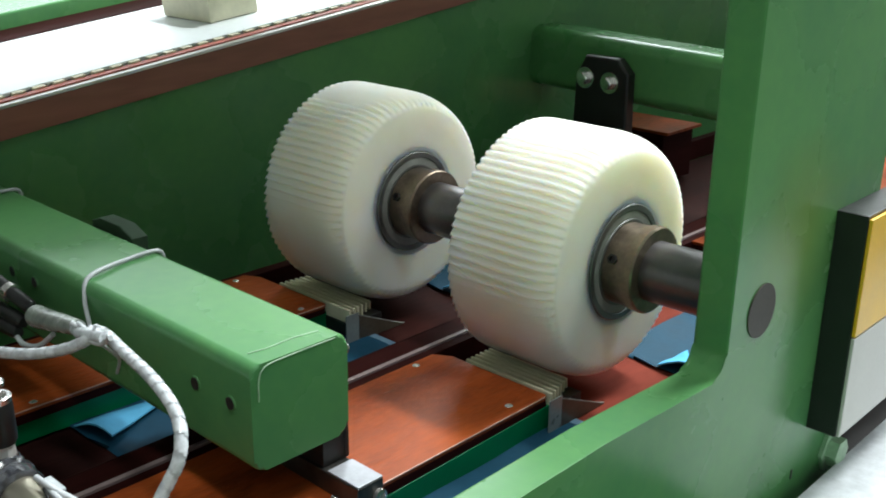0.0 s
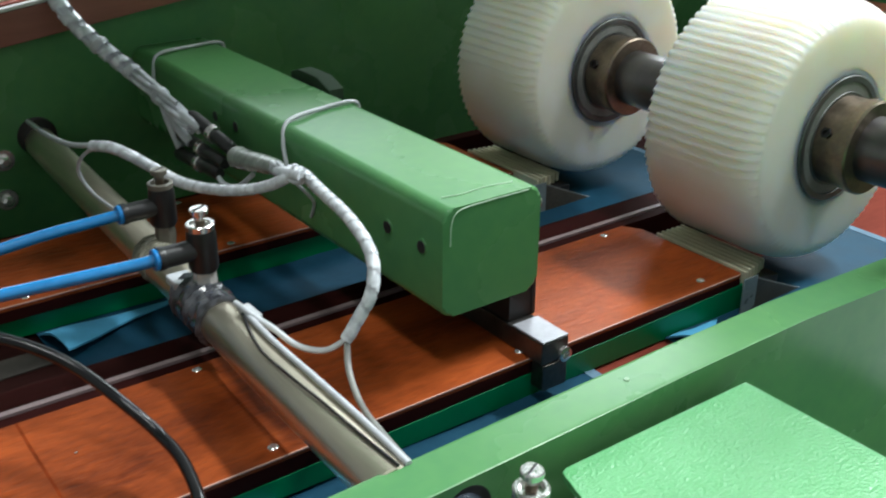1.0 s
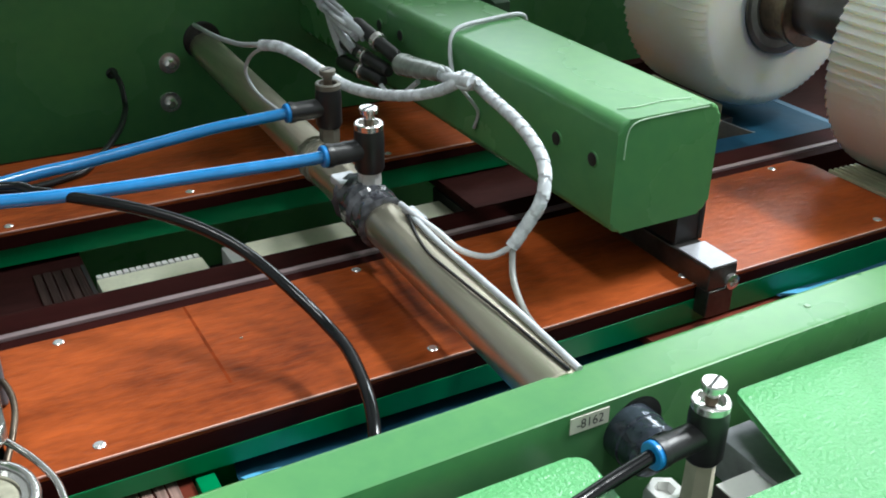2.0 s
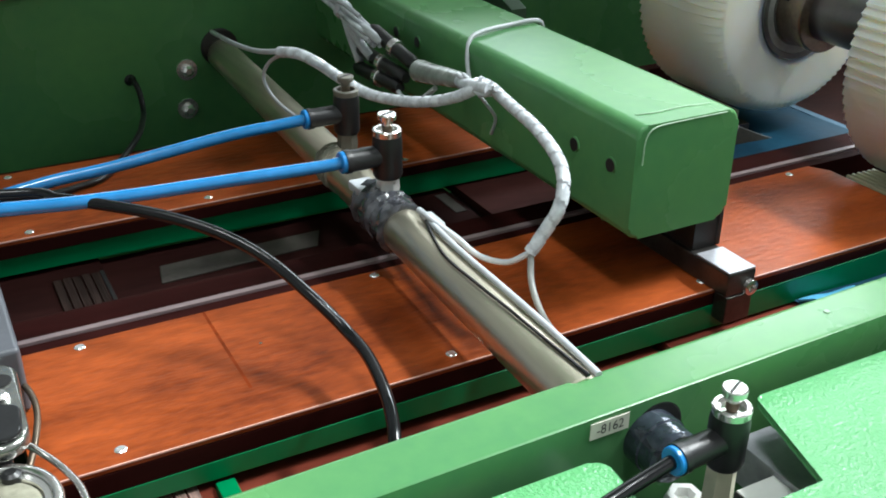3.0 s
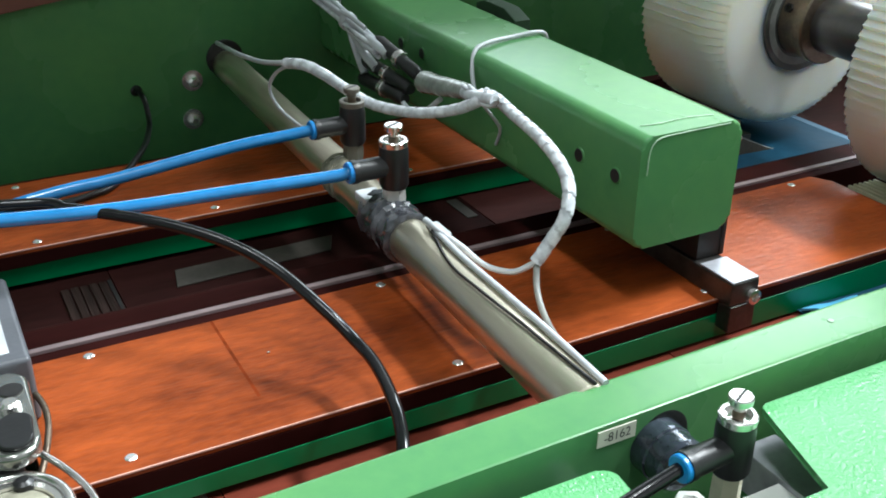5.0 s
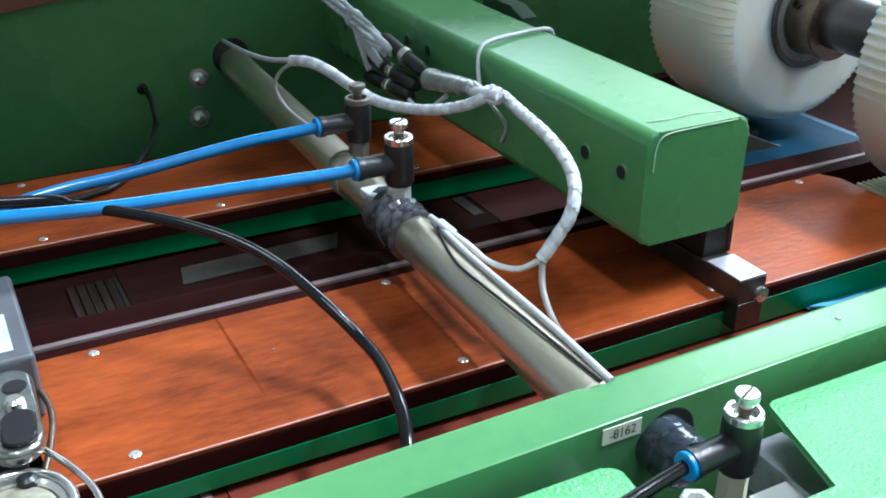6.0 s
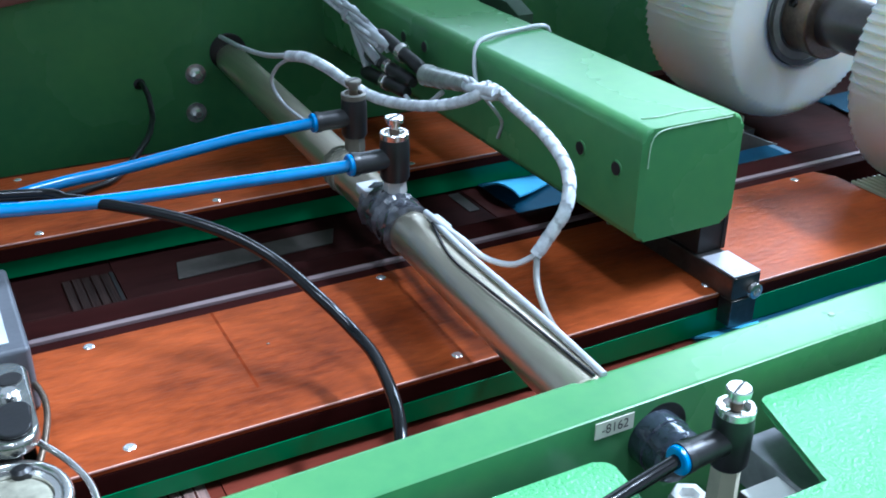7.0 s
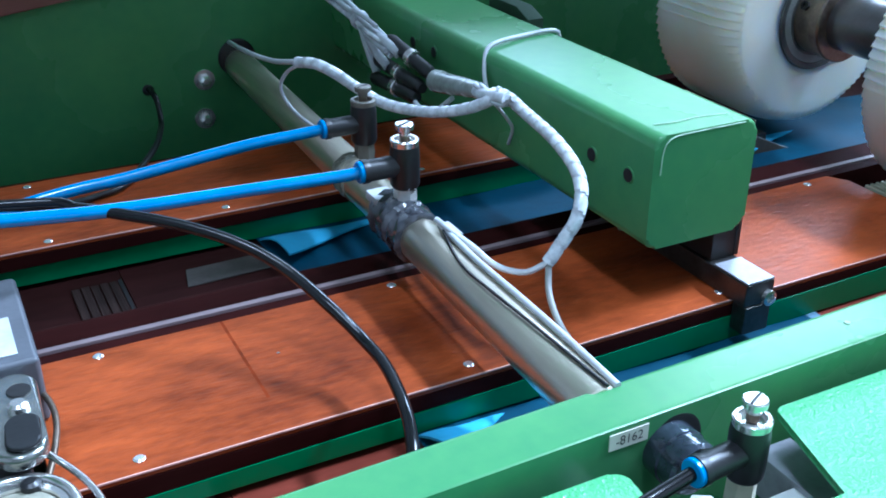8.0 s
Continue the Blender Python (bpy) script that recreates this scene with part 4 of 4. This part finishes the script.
# ---------------------------------------------------------------- inclined belt conveyor behind the rear panel
SL = 0.132
CV = Matrix.Translation((0, 0, 0.1619)) @ Matrix.Rotation(-math.atan(SL), 4, "Y")
conv = thing("belt_conveyor", (0, WY, 0.15), "inclined conveyor with a white belt and wooden side boards", "conveyor")


def incl(bm):
    bmesh.ops.transform(bm, matrix=CV, verts=bm.verts)
    return bm


part("side_board", incl(box(-0.9, 1.3, 0.300, 0.312, -0.0245, -0.0022, 0.0008)), BOARD, conv, "reddish-brown wooden side board")
part("edge_strip", incl(box(-0.9, 1.3, 0.2992, 0.3065, -0.0020, 0.0006, 0.0004)), ALU, conv, "bright metal edge strip")
part("red_strip", incl(box(-0.9, 1.3, 0.3067, 0.3150, -0.0020, 0.0016, 0.0004)), RED, conv, "thin red strip")
belt = part("belt", incl(box(-0.9, 1.3, 0.3215, 0.505, 0.0005, 0.0035, 0.0008)), BELT, conv, "white conveyor belt")
for k in range(60):
    x = -0.42 + 0.0165 * k
    part("lug", incl(box(x, x + 0.0095, 0.3152, 0.3213, -0.0010, 0.0030, 0.0006)), CREAM, belt)
part("under_strip", incl(box(-0.9, 1.3, 0.3152, 0.520, -0.012, -0.0012, 0.0)), BLACKM, conv)
part("far_board", incl(box(-0.9, 1.3, 0.508, 0.560, -0.02, 0.004, 0.0008)), MAROON, conv, "dark side board")
block = thing("cream_block", (0.12, 0.40, 0.185), "cream plastic block lying on the white belt", "block")
part("body", incl(box(0.110, 0.165, 0.372, 0.45, 0.0037, 0.030, 0.002)), CREAM, block)
back = thing("rear_beam", (0, 0.62, 0.1), "green steel beam behind the conveyor", "beam")
part("body", incl(box(-0.9, 1.3, 0.565, 0.70, -0.10, 0.018, 0.003)), GREEN, back)

# ---------------------------------------------------------------- black bracket with two bolts on the cross rail
brk = thing("bolt_bracket", (0.495, 0.21, 0.03), "black steel bracket with two bright bolts", "bracket")
part("body", prism([(0.164, 0.0), (0.236, 0.0), (0.234, 0.108), (0.222, 0.131), (0.181, 0.131), (0.166, 0.116)], "x", 0.484, 0.4998, 0.003, 3), BLACKM, brk)
part("base", box(0.40, 0.4838, 0.162, 0.245, 0.0005, 0.030, 0.002), BLACKM, brk)
for by, bz in ((0.2200, 0.107), (0.1880, 0.105)):
    b = part("bolt", lathe((0.484, by, bz), (-1, by, bz), [(0, 0.0105), (0.0015, 0.0105), (0.0016, 0.0075), (0.0075, 0.0072), (0.009, 0.0045)], 6), CHROME, brk, "bright hexagon bolt")
    part("washer", lathe((0.484, by, bz), (-1, by, bz), [(0, 0.0115), (0.0018, 0.0115), (0.0018, 0.009)], 24), CHROME, b)

# ---------------------------------------------------------------- sensor and clevis at the lane's start
sensor = thing("sensor_box", (-0.47, -0.01, 0.0), "dark grey sensor box with a white label", "sensor")
part("housing", box(-0.500, -0.4485, -0.040, 0.034, 0.0002, 0.030, 0.0022, 3), material("dark_grey_plastic", (0.10, 0.105, 0.12), 0.4, vary=0.15, scale=60, bump=0.08), sensor)
part("label", box(-0.490, -0.4555, -0.034, -0.003, 0.0301, 0.0305, 0.0), WHITE, sensor, "white sticker")
clev = thing("link_joint", (-0.4625, -0.09, 0.0), "worn steel link with a round boss and rings", "machine link")
part("link", prism(arc(-0.4600, -0.0495, 0.0085, 0, 180, 10) + arc(-0.4625, -0.088, 0.0095, 180, 360, 10), "z", 0.0205, 0.027, 0.0022, 3), LINK, clev, "glossy dark grey link")
part("neck", prism(arc(-0.4600, -0.079, 0.0060, 0, 180, 10) + arc(-0.4612, -0.089, 0.0060, 180, 360, 10), "z", 0.0271, 0.0290, 0.0010, 2), BLACK, clev, "black recessed pad")
part("pin", lathe((-0.4600, -0.0680, 0.0265), (-0.4600, -0.0680, 1), [(0, 0.0040), (0.003, 0.0038), (0.004, 0.0026)], 18), CHROME, clev, "bright pin head")
part("eye", lathe((-0.4585, -0.0555, 0.0268), (-0.4585, -0.0555, 1), [(0, 0.0046), (0.0008, 0.0044), (0.0009, 0.0030)], 18), BLACKM, clev, "dark round eye")
part("wire_ring", sweep([(-0.4560, -0.030, 0.006), (-0.4507, -0.0358, 0.012), (-0.4480, -0.050, 0.013), (-0.4484, -0.0621, 0.012), (-0.4518, -0.0784, 0.012), (-0.4560, -0.090, 0.010)], 0.0013, 10, 0.003), COLLAR, clev, "brass-coloured wire ring", 60)
part("outer_ring", sweep([(-0.4700, -0.0760, 0.017), (-0.4585, -0.0813, 0.018), (-0.4495, -0.0959, 0.018), (-0.4435, -0.1120, 0.018), (-0.4419, -0.1239, 0.018), (-0.4430, -0.1360, 0.016), (-0.4500, -0.1480, 0.010)], 0.0013, 10, 0.003), CHROME, clev, "thin chrome ring", 60)
part("boss", lathe((-0.4685, -0.116, 0.0), (-0.4685, -0.116, 1), [(0, 0.0180), (0.0165, 0.0180), (0.0180, 0.0172), (0.0180, 0.0150), (0.0160, 0.0145)], 40), CHROME, clev, "bright turned boss")
part("rim", sweep([(-0.4685 + 0.0190 * math.cos(radians(a)), -0.116 + 0.0205 * math.sin(radians(a)), 0.0172) for a in range(-60, 170, 20)], 0.0022, 12, 0.003), CHROME, clev, smooth=60)
disc = part("cream_disc", lathe((-0.4685, -0.116, 0.0125), (-0.4685, -0.116, 1), [(0, 0.0145), (0.0044, 0.0142), (0.0050, 0.0130)], 32), OLDTAPE, clev, "dull cream plastic disc")
part("dark_pin", lathe((-0.4620, -0.102, 0.0150), (-0.4620, -0.102, 1), [(0, 0.0036), (0.0045, 0.0034), (0.0055, 0.0020)], 16), BLACK, disc, "dark pin")
part("base", box(-0.50, -0.4600, -0.142, -0.050, -0.020, 0.0120, 0.001), BLACKM, clev)

# ---------------------------------------------------------------- blue sheets in the lanes
LEN = 0.222
VISIBLE = 0.0735


def blue_sheet(y0, y1, fold):
    """A folded sheet; its leading end lies at local x = 0, its body towards +x."""
    s = thing("blue_sheet", (0, y1, BZ), "folded dark blue sheet with a light blue turned corner", "sheet", "blue sheets")
    bm = bmesh.new()
    nx, ny = 30, 6
    top, low = [], []
    for i in range(nx + 1):
        x = LEN * i / nx
        rt, rl = [], []
        for j in range(ny + 1):
            y = y0 + (y1 - y0) * j / ny
            h = 0.0011 + 0.0006 * math.sin(x * 70 + y * 60) + 0.0004 * math.exp(-x / 0.02)
            rt.append(bm.verts.new((x + 0.004 * math.sin(j * 1.3) * (i == 0), y, BZ + 0.0008 + h)))
            rl.append(bm.verts.new((x, y, BZ + 0.0006)))
        top.append(rt)
        low.append(rl)
    for i in range(nx):
        for j in range(ny):
            bm.faces.new((top[i][j], top[i + 1][j], top[i + 1][j + 1], top[i][j + 1]))
            bm.faces.new((low[i][j], low[i][j + 1], low[i + 1][j + 1], low[i + 1][j]))
    for i in range(nx):
        bm.faces.new((top[i][0], low[i][0], low[i + 1][0], top[i + 1][0]))
        bm.faces.new((top[i][ny], top[i + 1][ny], low[i + 1][ny], low[i][ny]))
    for j in range(ny):
        bm.faces.new((top[0][j], top[0][j + 1], low[0][j + 1], low[0][j]))
        bm.faces.new((top[nx][j], low[nx][j], low[nx][j + 1], top[nx][j + 1]))
    part("sheet", bm, SHEET, s, smooth=60)
    part("tail_band", box(LEN + 0.0002, LEN + 0.007, y0, y1, BZ + 0.0006, BZ + 0.0018, 0.0003), BANDM, s, "pale band at the trailing edge")
    # the turned corner: a curled triangle along the far edge
    bm = bmesh.new()
    n = 14
    up, dn = [], []
    for i in range(n + 1):
        u = i / n
        x = -0.003 + fold * u
        wdt = 0.036 * (1 - u) ** 1.25 + 0.0004
        ru, rd = [], []
        for j in range(6):
            v = j / 5
            lift = 0.0045 + 0.0075 * (1 - u) * math.sin(v * math.pi * 0.75) + 0.0006 * math.sin(9 * u + 3 * v)
            p = Vector((x + 0.006 * v * (1 - u), y0 + VISIBLE - 0.002 - wdt * v, BZ + lift * (1 - 0.55 * u)))
            ru.append(bm.verts.new(p))
            rd.append(bm.verts.new(p - Vector((0, 0, 0.0012))))
        up.append(ru)
        dn.append(rd)
    for i in range(n):
        for j in range(5):
            bm.faces.new((up[i][j], up[i + 1][j], up[i + 1][j + 1], up[i][j + 1]))
            bm.faces.new((dn[i][j], dn[i][j + 1], dn[i + 1][j + 1], dn[i + 1][j]))
    for i in range(n):
        for j in (0, 5):
            bm.faces.new((up[i][j], up[i + 1][j], dn[i + 1][j], dn[i][j]))
    for j in range(5):
        bm.faces.new((up[0][j], up[0][j + 1], dn[0][j + 1], dn[0][j]))
    part("turned_corner", bm, FLAP, s, "light blue turned corner", 60)
    return s


S1, S2 = (0.048, 0.160), (-0.163, -0.051)
sheets = {"a1": blue_sheet(*S1, 0.088), "a2": blue_sheet(*S2, 0.042)}
for k in "bc":
    for lane_no in "12":
        sheets[k + lane_no] = copy_thing(sheets["a" + lane_no], Matrix.Translation(sheets["a" + lane_no].location))


# ---------------------------------------------------------------- motions
def motions():
    a = [(0.0, -0.178), (0.5, -0.256), (1.0, -0.322), (1.5, -0.366), (1.74, -0.371), (1.8, -0.371), (8.0, -0.371)]
    b = [(0.0, 0.155), (0.5, 0.060), (1.0, -0.034), (1.5, -0.068), (2.0, -0.0775), (6.35, -0.0775), (6.7, -0.105), (7.0, -0.150), (7.5, -0.231), (8.0, -0.308)]
    c = [(0.0, 0.75), (0.5, 0.64), (1.0, 0.49), (1.5, 0.36)] + [(t, x + 0.335) for t, x in b[4:]]
    y1, y2 = S1[1], S2[1]
    for key, rows in (("b1", b), ("b2", b), ("c1", c), ("c2", c)):
        y = y1 if key.endswith("1") else y2
        walk(sheets[key], [(t, pose(x, y, BZ)) for t, x in rows])
    # the leading pair drops through the openings
    for key, y, deep in (("a1", y1, 0.105), ("a2", y2, 0.0065)):
        rows = [(t, pose(x, y, BZ)) for t, x in a[:5]]
        rows += [(1.80, pose(-0.371, y, BZ - 0.002)), (1.90, pose(-0.371, y, BZ - deep)), (2.30, pose(-0.371, y, BZ - deep)), (2.80, pose(-0.371, y, BZ - 0.105)), (8.0, pose(-0.371, y, BZ - 0.105))]
        walk(sheets[key], rows)
    for ob in (trap1, trap2):
        p = ob.location.copy()
        shut, low, gone = pose(p.x, p.y, p.z), pose(p.x, p.y, p.z - 0.0023), pose(p.x - 0.232, p.y, p.z - 0.0023)
        walk(ob, [(0.0, shut), (1.74, shut), (1.78, low), (1.90, gone), (2.30, gone), (3.05, low), (3.15, shut), (8.0, shut)])
    p = stop_ob.location.copy()
    up, down = pose(p.x, p.y, p.z), pose(p.x, p.y, p.z - 0.03)
    walk(stop_ob, [(0.0, down), (1.45, down), (1.65, up), (3.30, up), (3.50, down), (8.0, down)])
    # the wheels turn with the sheets
    turns = [(0.0, 0.0), (0.5, 74.0), (1.0, 146.0), (1.5, 172.0), (2.0, 179.0), (6.3, 179.0), (6.7, 200.0), (7.0, 235.0), (7.5, 298.0), (8.0, 358.0)]
    for ob in (wheel_front, wheel_back):
        p = ob.location.copy()
        rows = []
        for t, d in turns:
            rows.append((t, pose(p.x, p.y, p.z, 0, 0, 0) @ Matrix.Rotation(radians(d), 4, "Y")))
        walk(ob, rows)


motions()
